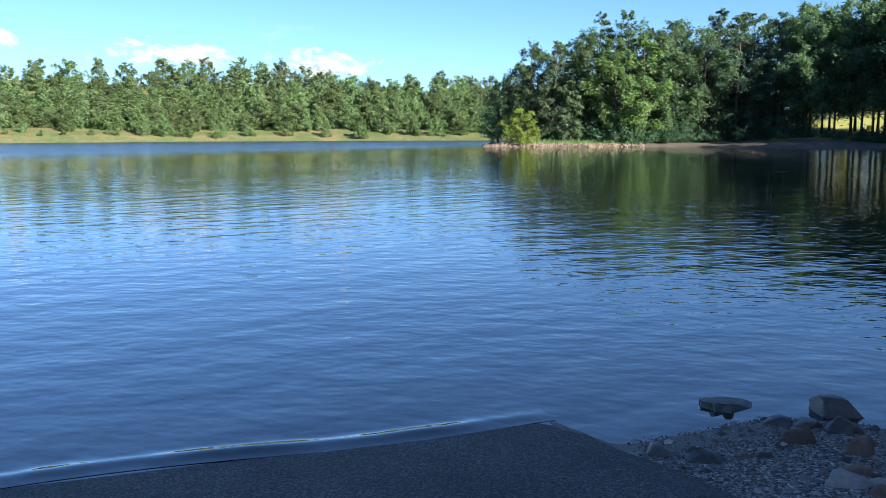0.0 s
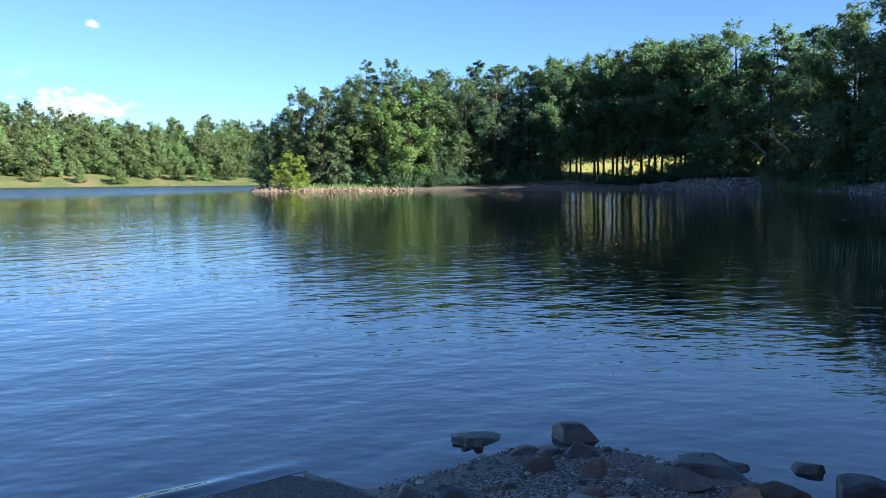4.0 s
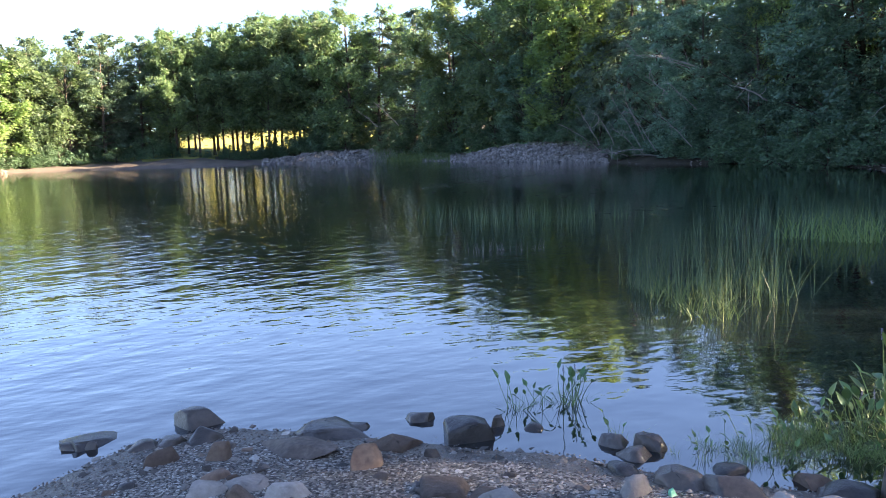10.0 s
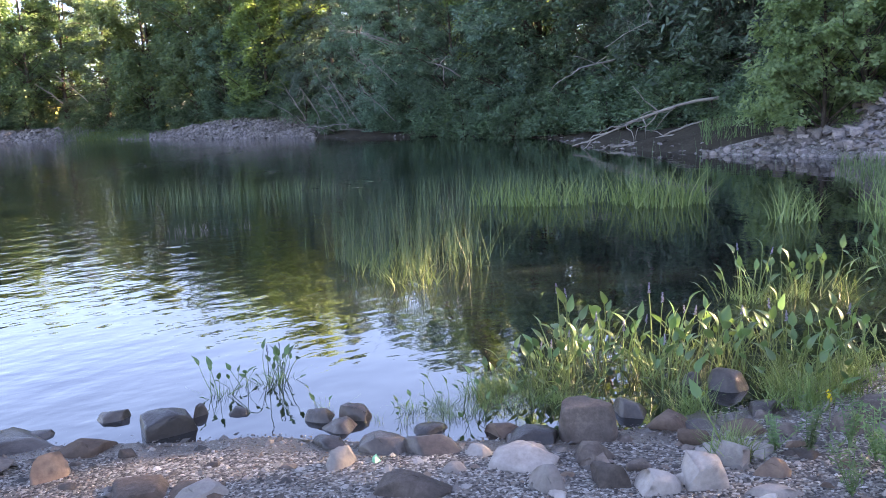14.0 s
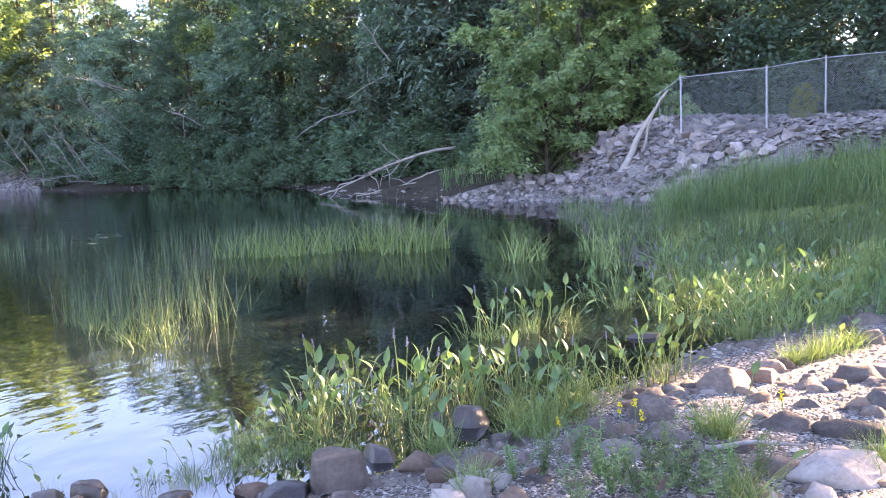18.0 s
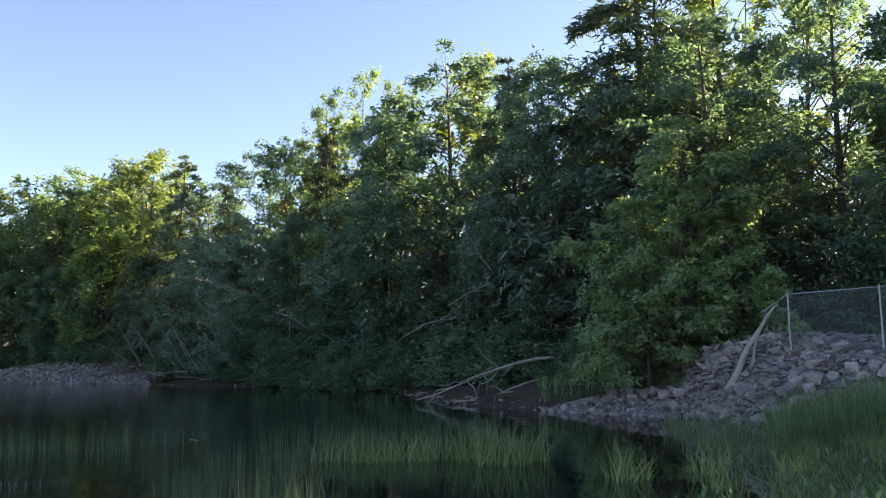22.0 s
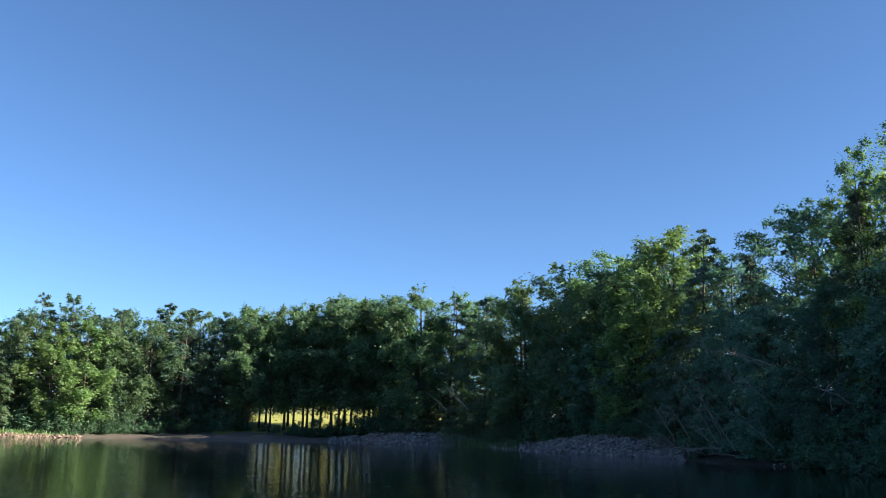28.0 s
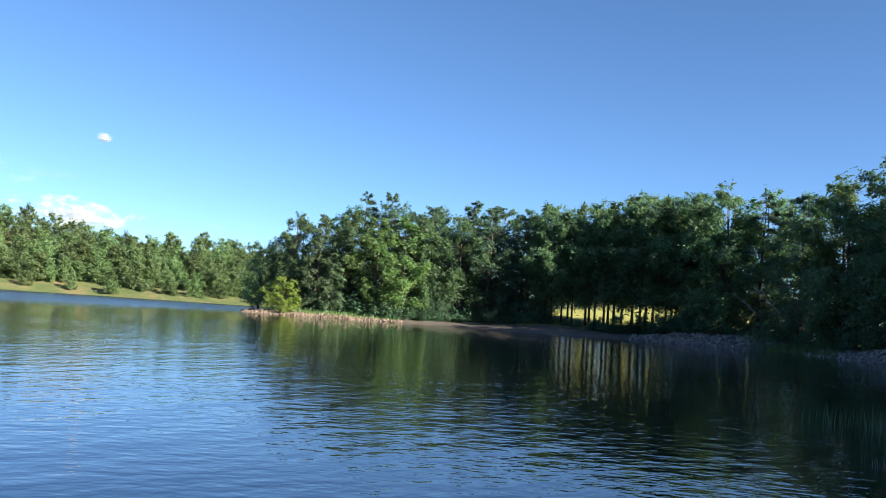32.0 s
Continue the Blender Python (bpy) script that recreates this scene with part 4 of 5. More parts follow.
stone(5.53, -0.14, 0.34, 0.12, "w")
stone(5.34, 0.19, 0.26, 0.07, "p")
stone(5.18, -0.01, 0.38, 0.06, "p")
stone(5.11, -0.26, 0.16, 0.15, "s")
stone(6.79, -0.58, 0.42, 0.22, "s")
stone(8.74, 0.06, 0.36, 0.06, "w")
stone(5.68, -0.90, 0.41, 0.09, "s")
stone(6.97, -1.59, 0.43, 0.14, "s")
stone(8.37, -1.83, 0.23, 0.29, "w")
stone(8.24, -1.97, 0.25, 0.16, "s")
stone(4.85, -0.75, 0.24, 0.11, "s")
stone(4.79, -1.05, 0.47, 0.17, "p")
stone(6.06, -1.51, 0.28, 0.18, "w")
stone(5.48, -1.22, 0.45, 0.11, "s")
stone(8.27, -0.94, 0.23, 0.06, "s")
stone(8.37, -1.56, 0.26, 0.07, "s")
stone(7.34, -0.15, 0.32, 0.10, "w")
stone(5.31, -0.52, 0.26, 0.07, "s")
stone(4.57, -0.58, 0.26, 0.05, "p")
stone(0.98, 5.02, 0.19, 0.06, "w")
stone(1.21, 4.85, 0.26, 0.07, "w")


def scatter_solid(name, pts, sizes, squash, mats, label, category, seed, wild=0.25):
    """Many small stones in one mesh, eight faces and more each, every one of its own size and turn."""
    r = np.random.default_rng(seed)
    base = np.array([(1, 0, 0), (0.45, 0.85, 0.1), (-0.55, 0.8, 0), (-1, 0, 0.1), (-0.5, -0.85, 0), (0.55, -0.8, 0.05), (0.1, 0.1, 0.9), (0, 0, -0.8), (0.35, -0.25, 0.8)], float) * 0.5
    tri = np.array([(0, 1, 8), (1, 6, 8), (1, 2, 6), (2, 3, 6), (3, 4, 6), (4, 8, 6), (4, 5, 8), (5, 0, 8)])
    n = len(pts)
    v = base[None] * r.uniform(1 - wild, 1 + wild, (n, 9, 3))
    v[:, :, 1] *= r.uniform(0.6, 1.0, (n, 1))
    v[:, :, 2] *= squash * r.uniform(0.7, 1.3, (n, 1))
    a, tilt = r.uniform(0, 6.28, (n, 1)), r.normal(0, 0.25, (n, 1))
    v[:, :, 2] += v[:, :, 0] * tilt
    x = v[:, :, 0] * np.cos(a) - v[:, :, 1] * np.sin(a)
    y = v[:, :, 0] * np.sin(a) + v[:, :, 1] * np.cos(a)
    v = np.stack([x, y, v[:, :, 2]], 2) * np.asarray(sizes)[:, None, None] + np.asarray(pts)[:, None, :]
    f = (tri[None] + 9 * np.arange(n)[:, None, None]).reshape(-1, 3)
    return tagged(new(name, mesh_from(name, v.reshape(-1, 3), f, mats)), label, category, kind="stuff")


# smaller broken stones filling the shore
def fill_stones(n, x0, x1, y0, y1, lo, hi, kinds, gap):
    done = 0
    while done < n:
        x, y = srng.uniform(x0, x1), srng.uniform(y0, y1)
        s = float(shore_distance(np.array([(x, y)]))[0])
        if gap[0] < s < gap[1]:
            w = srng.uniform(lo, hi)
            stone(round(x, 3), round(y, 3), w, w * srng.uniform(0.25, 0.5), kinds[srng.integers(len(kinds))])
        done += 1


fill_stones(80, 3.0, 4.9, -1.8, 2.3, 0.07, 0.2, "psrsp", (0.5, 3.5))
fill_stones(70, 4.6, 7.2, -2.6, 0.9, 0.08, 0.26, "pssrs", (0.25, 3.0))
fill_stones(45, 4.6, 7.0, -1.2, 1.9, 0.07, 0.2, "wsrsp", (0.05, 0.8))
fill_stones(40, 6.5, 11.0, -4.0, 0.2, 0.1, 0.4, "ssrw", (0.05, 2.2))
fill_stones(60, 1.4, 4.4, 2.2, 5.9, 0.04, 0.13, "wsrs", (0.05, 1.2))

# gravel between the stones
prng = np.random.default_rng(5)


def shore_points(n, x0, x1, y0, y1, s0, s1, lift=0.0, fade=0.0):
    q = prng.uniform((x0, y0), (x1, y1), (n, 2))
    z, s, _ = terrain(q)
    ok = (s > s0) & (s < s1) & (q[:, 0] > np.minimum(0.42 + (5.7 - q[:, 1]) * 0.52, 2.0) - 0.03)
    if fade:
        ok &= prng.uniform(0, 1, n) > (s - s0) / (s1 - s0) * fade
    return np.column_stack([q, z + lift])[ok]


gp1 = shore_points(66000, 0.8, 6.8, -1.5, 6.2, -0.22, 2.2, 0.0, 0.4)
scatter_solid("gravel", gp1, prng.uniform(0.009, 0.024, len(gp1)) * prng.uniform(0.8, 1.3, len(gp1)), 0.7, [M_PEBBLE], "grey and brown shore gravel", "gravel", 1)
gp2 = shore_points(11000, 5.5, 11.0, -4.0, 1.0, -0.2, 2.4)
scatter_solid("gravel", gp2, prng.uniform(0.02, 0.05, len(gp2)), 0.45, [M_PEBBLE], "grey shore gravel beside the marsh", "gravel", 2)
gp3 = shore_points(1800, 0.8, 8.5, -2.5, 6.2, -0.15, 1.9)
scatter_solid("cobbles", gp3, prng.uniform(0.035, 0.09, len(gp3)), 0.6, [M_PEBBLE], "small grey cobbles among the shore stones", "cobbles", 3)

# ---- water plants ----
def blade_strips(r, base, height, width, lean, bend, segs=3, heading=None):
    """Narrow tapering blades rising from base points."""
    n = len(base)
    a = r.uniform(0, 6.28, n) if heading is None else heading
    le = np.abs(r.normal(0, lean, n))
    be = r.normal(bend, bend * 0.6 + 0.02, n)
    d = np.column_stack([np.cos(a), np.sin(a), np.zeros(n)])
    side_a = r.uniform(0, 6.28, n)
    side = np.column_stack([np.cos(side_a), np.sin(side_a), np.zeros(n)])
    rows = []
    for k in range(segs + 1):
        t = k / segs
        c = base + d * (height * (le * t + be * t * t))[:, None] + np.array([0, 0, 1.0]) * (height * t * (1 - 0.3 * np.clip(le + be * t, 0, 1.5)))[:, None]
        wv = side * (width * (1 - t * 0.88) / 2)[:, None]
        rows += [c - wv, c + wv]
    v = np.stack(rows, 1)
    m = 2 * (segs + 1)
    f = np.array([(2 * k, 2 * k + 1, 2 * k + 3, 2 * k + 2) for k in range(segs)])
    return v.reshape(-1, 3), (f[None] + m * np.arange(n)[:, None, None]).reshape(-1, 4)


brng = np.random.default_rng(33)


def bed(name, pts, h, w, mat_, label, category, lean=0.1, bend=0.08, segs=3, tufts=0.0):
    if tufts:
        q = np.sin(pts[:, 0] * 2.3 + 1.7 * np.sin(pts[:, 1] * 1.9)) * np.sin(pts[:, 1] * 2.7 + 1.3 * np.sin(pts[:, 0] * 1.3)) + brng.normal(0, 0.3, len(pts))
        pts, q = pts[q > -0.75 + tufts], q[q > -0.75 + tufts]
    n = len(pts)
    hh = h * brng.uniform(0.55, 1.1, n)
    if tufts:
        hh *= np.interp(q, [-0.5, 0, 0.8], [0.55, 0.8, 1.15])
    return tagged(new(name, mesh_from(name, *blade_strips(brng, pts, hh, np.full(n, w) * brng.uniform(0.7, 1.3, n), lean, bend, segs), [mat_])), label, category, kind="stuff")


def blob(n, cx, cy, rx, ry, turn, z=-0.05, edge=0.35):
    q = brng.uniform(-1, 1, (n * 2, 2))
    rr = np.hypot(q[:, 0], q[:, 1]) + edge * np.sin(3 * np.arctan2(q[:, 1], q[:, 0]) + cx)
    q = q[rr < 1][:n] * (rx, ry)
    c, s = math.cos(radians(turn)), math.sin(radians(turn))
    return np.column_stack([cx + q[:, 0] * c - q[:, 1] * s, cy + q[:, 0] * s + q[:, 1] * c, np.full(len(q), z)])


def sector(n, az0, az1, d0, d1, z=None):
    az, d = np.radians(brng.uniform(az0, az1, n)), brng.uniform(d0, d1, n)
    q = np.column_stack([d * np.sin(az), d * np.cos(az)])
    zz, s, _ = terrain(q)
    return np.column_stack([q, np.maximum(zz, -0.06) if z is None else np.full(n, z)]), s


bed("rushes", blob(430, 15.2, 15.0, 3.0, 1.5, -58), 0.66, 0.012, M_REED, "bed of thin green rushes standing in the water", "rushes", 0.1)
bed("rushes", blob(430, 9.45, 6.05, 1.0, 1.1, -35), 1.0, 0.009, M_REED, "clump of tall thin green rushes in dark water", "rushes", 0.2, 0.05)
bed("water_grass", blob(260, 8.72, 5.85, 0.55, 1.1, -50), 0.4, 0.012, M_WEEDSTEM, "yellow-green grass at the foot of the rushes", "water grass", 0.4, 0.3)
bed("rushes", blob(9, 9.75, 5.05, 0.3, 0.2, 0), 1.1, 0.009, M_REED, "few bent rush stems leaning over the water", "rushes", 0.7, 0.1)
bed("dead_stalks", blob(60, 10.7, 11.3, 0.8, 0.3, -40), 0.3, 0.008, M_DEAD, "pale dead stalks standing in the water", "dead stalks", 0.3)
bed("rushes", blob(420, 17.6, 8.4, 3.0, 2.3, -55), 0.75, 0.012, M_REED, "bed of thin green rushes standing in the water", "rushes", 0.1)
bed("bur_reed", blob(330, 15.7, 6.9, 1.6, 0.45, -66), 0.72, 0.024, M_WEEDSTEM, "bright green bur-reed leaves rising from the water", "bur-reed", 0.28, 0.25)
bed("bur_reed", blob(260, 16.0, 4.7, 0.9, 0.6, -70), 0.85, 0.026, M_WEEDSTEM, "bright green bur-reed leaves rising from the water", "bur-reed", 0.28, 0.22)
bed("bur_reed", blob(90, 14.4, 2.1, 0.5, 0.4, 0), 0.7, 0.026, M_WEEDSTEM, "small clump of bright bur-reed leaves", "bur-reed", 0.4, 0.25)
sp, ss = sector(420, 40, 82, 11, 30, -0.05)
bed("rushes", sp[(ss < -0.8) & (brng.uniform(0, 1, 420) < 0.6)], 0.5, 0.007, M_REED, "scattered short rush stems in open water", "rushes", 0.12)
sp, ss = sector(260, 60, 80, 26, 48, -0.05)
bed("rushes", sp[(ss < -0.3) & (ss > -3)], 0.9, 0.01, M_REED, "thin rushes along the shaded bank", "rushes", 0.1)
# marsh on the inner side of the cove
sp, ss = sector(9000, 84, 114, 11.5, 27)
lim = np.interp(np.degrees(np.arctan2(sp[:, 0], sp[:, 1])), [84, 88, 92, 96, 114], [21, 15.5, 12.5, 10.5, 9])
ok = (np.hypot(sp[:, 0], sp[:, 1]) > lim + brng.uniform(-0.8, 2.0, len(sp))) & (ss < 2.5)
bed("marsh_grass", sp[ok], 0.6, 0.02, M_GRASS, "green marsh grass and sedge in shallow water", "marsh grass", 0.3, 0.2, tufts=0.6)
sp, ss = sector(3200, 90, 114, 9.5, 14)
bed("marsh_grass", sp[(ss < 1.2) & (ss > -2.2)], 0.5, 0.02, M_GRASS, "green marsh grass at the water's edge", "marsh grass", 0.35, 0.25, tufts=0.6)
sp, ss = sector(7000, 89.5, 114, 14.5, 21.5)
bed("marsh_grass", sp[ss > -1.5], 0.45, 0.02, M_GRASS, "green sedge below the tall grass", "marsh grass", 0.22, 0.25, tufts=0.2)
sp, ss = sector(6500, 90.2, 114, 21, 25)
bed("tall_grass", sp, 1.1, 0.026, M_GRASS, "tall bright green grass on the low bank", "tall grass", 0.16, 0.25, tufts=0.15)
sp, ss = sector(900, 76, 84, 33, 37)
bed("tall_grass", sp[ss > -0.2], 0.8, 0.02, M_GRASS, "grass tuft on the bank beside the stones", "tall grass", 0.2, 0.2)
sp, ss = sector(9000, 34.6, 40, 96, 132)
bed("tall_grass", sp[(ss > -0.6) & (ss < 9)], 0.9, 0.05, M_GRASS, "rough green grass between two stone banks", "tall grass", 0.25, 0.2, 2)
sp, ss = sector(3500, 40, 51, 78, 112)
bed("tall_grass", sp[(ss > 3.5) & (ss < 9)], 0.7, 0.05, M_GRASS, "rough grass along the top of the stone bank", "tall grass", 0.25, 0.2, 2)
sp, ss = sector(2500, 4.5, 12, 139, 150)
bed("tall_grass", sp[(ss > 0.9) & (ss < 6)], 0.7, 0.08, M_GRASS, "sunlit grass on the stony spit", "tall grass", 0.25, 0.2, 2)


for x, y in ((9.6, -0.9), (10.4, -0.4), (11.4, -0.2), (12.4, -0.9), (10.9, -2.0), (13.2, -1.7), (14.0, -0.4), (15.0, -2.6), (13.6, 0.6), (16.2, -0.6), (17.4, -1.8), (12.6, -3.0), (9.0, -1.3), (16.8, 0.8), (15.4, 0.9), (18.2, -0.4)):
    bed("bur_reed", blob(46, x, y, 0.4, 0.3, x * 40), 0.62, 0.022, M_WEEDSTEM, "tuft of bright bur-reed leaves in the marsh", "bur-reed", 0.4, 0.25)


def leaf_mesh(seed, h, length, width, lean):
    """One waterweed leaf: a curved stalk and a lance-shaped blade folded along its middle."""
    r = np.random.default_rng(seed)
    t = np.linspace(0, 1, 5)
    path = np.column_stack([lean * h * t ** 1.6, 0.02 * np.sin(4 * t + seed), h * t * (1 - 0.12 * lean * t)])
    sv, sf = tube(path, np.linspace(0.006, 0.0035, 5), 4)
    tip = path[-1]
    d = path[-1] - path[-2]
    d /= np.linalg.norm(d)
    out = np.array([1.0, 0, 0.15 + r.uniform(0, 0.8)])
    side = np.array([0, 1.0, 0])
    u = np.linspace(0, 1, 6)
    prof = np.array([0.35, 0.95, 1.0, 0.75, 0.4, 0.02]) * width / 2
    dirs = (d[None] * (1 - u)[:, None] + out[None] / np.linalg.norm(out) * u[:, None])
    mid = tip + np.cumsum(np.vstack([-d * length * 0.06, dirs[1:] * length / 5]), 0)
    nor = np.cross(side, d)
    bv = np.stack([mid - side * prof[:, None] - nor * prof[:, None] * 0.35, mid, mid + side * prof[:, None] - nor * prof[:, None] * 0.35], 1).reshape(-1, 3)
    bf = np.array([(3 * k + a, 3 * k + a + 1, 3 * k + a + 4, 3 * k + a + 3) for k in range(5) for a in (0, 1)])
    v, f = join([(sv, sf), (bv, bf)])
    return mesh_from("waterweed_leaf", v, f, [M_WEEDSTEM, M_WEED], [0] * len(sf) + [1] * len(bf), True)


def spike_mesh(seed, h):
    t = np.linspace(0, 1, 5)
    path = np.column_stack([0.05 * h * t ** 2, 0 * t, h * t])
    sv, sf = tube(path, np.linspace(0.006, 0.004, 5), 4)
    tp = path[-1]
    r = np.random.default_rng(seed)
    n = 34
    z, a = r.uniform(0, 0.085, n), r.uniform(0, 6.28, n)
    rad = 0.011 * (1 - z / 0.12)
    c = tp + np.column_stack([rad * np.cos(a), rad * np.sin(a), z])
    bv, bf = leaves(r, c, np.column_stack([np.cos(a), np.sin(a), 0.3 + 0 * a]), 0.018, 0.7, 0.4)
    v, f = join([(sv, sf), (bv, bf)])
    return mesh_from("flower_spike", v, f, [M_WEEDSTEM, M_FLOWER], [0] * len(sf) + [1] * len(bf))


LEAFS = [leaf_mesh(i, h, ln, wd, le) for i, (h, ln, wd, le) in enumerate([(0.42, 0.155, 0.066, 0.2), (0.36, 0.145, 0.062, 0.35), (0.5, 0.155, 0.06, 0.12), (0.28, 0.14, 0.064, 0.5), (0.4, 0.14, 0.07, 0.3), (0.48, 0.15, 0.054, 0.25), (0.2, 0.13, 0.056, 0.8)])]
SPIKES = [spike_mesh(i, h) for i, h in enumerate((0.46, 0.54, 0.6))]
GRASSY = [mesh_from("basal_leaves", *blade_strips(brng, np.column_stack([brng.normal(0, 0.05, (34, 2)), np.zeros(34)]), brng.uniform(0.15, 0.36, 34), np.full(34, 0.009), 0.55, 0.3), [M_WEEDSTEM]) for _ in range(3)]
wrng = np.random.default_rng(44)


def waterweed(x, y, n, spread=0.16, size=1.0, spikes=2, grassy=1, label="clump of green pickerelweed with lance-shaped leaves"):
    """A clump of broad-leaved water plants, every leaf a part."""
    z = max(ground_z(x, y), -0.06)
    top = new("pickerelweed", None)
    top.location = (x, y, z)
    for k in range(n):
        ob = child("leaf", LEAFS[wrng.integers(len(LEAFS))], top)
        a, rr = wrng.uniform(0, 6.28), spread * math.sqrt(wrng.uniform(0, 1))
        s = size * wrng.uniform(0.68, 1.12)
        ob.matrix_local = pose(rr * math.cos(a), rr * math.sin(a), 0, wrng.normal(0, 12), wrng.normal(0, 12), math.degrees(a) + wrng.normal(0, 50)) @ Matrix.Scale(s, 4)
    for k in range((spikes + 1) // 2):
        ob = child("flower_spike", SPIKES[wrng.integers(3)], top, "violet flower spike")
        a, rr = wrng.uniform(0, 6.28), spread * wrng.uniform(0, 1)
        ob.matrix_local = pose(rr * math.cos(a), rr * math.sin(a), 0, wrng.normal(0, 8), wrng.normal(0, 8), wrng.uniform(0, 360)) @ Matrix.Scale(size * wrng.uniform(0.8, 1.0), 4)
    for k in range(grassy):
        ob = child("basal_leaves", GRASSY[wrng.integers(3)], top, "tuft of narrow yellow-green leaves")
        ob.matrix_local = pose(wrng.normal(0, spread * 0.5), wrng.normal(0, spread * 0.5), 0, 0, 0, wrng.uniform(0, 360)) @ Matrix.Scale(size, 4)
    return tagged(top, label, "pickerelweed", "pickerelweed clumps")


# loose clump in open water
for x, y, n, sz, k in ((4.3, 4.42, 8, 0.62, 0), (4.5, 4.44, 6, 0.5, 0), (4.62, 4.24, 12, 0.68, 1), (4.76, 4.24, 10, 0.62, 1), (4.42, 3.55, 3, 0.55, 0)):
    waterweed(x, y, n, 0.08, sz, k, 1)
# low front of the stand
for x, y, sz in ((4.58, 2.95, 0.45), (4.6, 2.65, 0.5), (4.84, 2.84, 0.5), (4.95, 2.6, 0.6), (5.15, 2.7, 0.65), (5.05, 2.35, 0.6), (5.3, 2.5, 0.75), (5.25, 2.15, 0.6)):
    waterweed(x, y, 7, 0.2, sz, 0, 7)
# thick stand off the stones
for x, y in ((5.47, 2.41), (5.55, 2.2), (5.74, 2.35), (5.88, 2.05), (5.97, 1.8), (6.26, 1.76), (6.1, 2.5), (6.5, 2.4), (6.56, 1.66), (6.74, 1.47), (6.31, 1.24), (6.06, 1.35), (5.75, 1.6),
             (6.7, 1.1), (6.4, 0.85), (6.8, 0.6), (6.65, 0.25), (6.95, 0.0), (7.2, -0.15)):
    waterweed(x, y, 15, 0.18, wrng.uniform(0.75, 1.05), int(wrng.integers(0, 5)), 1)
for x, y in ((6.06, 0.97), (5.82, 0.8), (5.68, 0.66), (6.06, 0.55), (6.34, 0.4)):
    waterweed(x, y, 8, 0.16, 0.85, 0, 5, "clump of pickerelweed with yellow-green narrow leaves")
# clumps further out and along the marsh
for x, y in ((8.83, 1.44), (9.06, 1.23), (9.24, 1.01), (8.56, 1.72), (10.78, 0.61), (10.23, 0.31), (10.41, -0.01), (9.75, -0.32), (9.32, -0.6), (12.05, -0.23), (11.16, -0.64), (8.92, -0.85), (8.61, -1.03), (9.77, -1.39), (8.78, -1.46),
             (9.35, -1.77), (10.77, -1.01), (11.56, -1.43), (11.99, -1.83), (12.95, -2.35), (11.97, -2.52), (10.37, -2.42), (14.04, -3.1), (13.58, -1.26), (14.23, -0.88), (14.79, -2.07), (16.22, -2.92), (16.17, -3.74), (11.3, 0.2), (11.6, -0.9),
             (10.2, -0.8), (10.6, -1.7), (12.6, -1.3), (13.0, -0.3), (12.3, -3.2), (13.4, -3.3), (11.2, -2.1), (9.9, -2.0), (15.2, -0.2), (15.4, -1.2)):
    waterweed(x, y, 13, 0.26, wrng.uniform(0.8, 1.05), int(wrng.integers(0, 4)), 2)
for x, y in ((5.62, -0.42), (7.53, -1.18), (7.88, -1.59), (4.94, -1.25), (4.5, -0.54), (4.62, 0.92), (5.33, 1.3), (8.66, -0.88), (7.7, -1.4), (5.5, -0.5), (8.1, -1.75)):
    waterweed(x, y, 1, 0.08, 0.8, 0, 5, "tuft of yellow-green sedge at the water's edge")


def herb_mesh(seed, h):
    r = np.random.default_rng(seed)
    parts_ = []
    for k in range(5):
        e = np.array([r.normal(0, 0.1), r.normal(0, 0.1), h * r.uniform(0.6, 1)])
        t = np.linspace(0, 1, 6)[:, None]
        parts_.append(tube(e * t, np.linspace(0.004, 0.0015, 6), 4))
        n = 46
        u = r.uniform(0.1, 1, (n, 1))
        a = r.uniform(0, 6.28, n)
        o = np.column_stack([np.cos(a), np.sin(a), 0.4 + 0 * a])
        parts_.append(leaves(r, e * u + o * 0.02, np.array([[0, 0, 1.0]]) + 0 * o, 0.042, 0.22, 0.5))
    return mesh_from("weed", *join(parts_), [M_HERB])


HERBS = [herb_mesh(i, h) for i, h in enumerate((0.3, 0.36, 0.24))]
M_YELLOW = simple("yellow_petal", [(0.3, (0.65, 0.5, 0.02)), (0.7, (0.8, 0.66, 0.05))], 40.0, 0.6)
for k, (x, y) in enumerate(((4.98, 0.38), (4.78, 0.24), (4.68, 0.11), (4.76, -0.04), (4.59, -0.19), (4.68, -0.33), (4.6, -0.47), (4.51, 0.02), (4.8, 0.73), (4.79, 0.56), (4.85, -0.13), (4.52, -0.27), (4.51, 0.16), (4.69, -0.59), (4.38, -0.05), (4.3, -0.4), (4.25, 0.3))):
    ob = new("weed", HERBS[k % 3])
    ob.matrix_world = pose(x, y, ground_z(x, y) + 0.01, 0, 0, k * 77)
    tagged(ob, "leafy green weed growing between pale stones", "weed", "weeds among the stones")
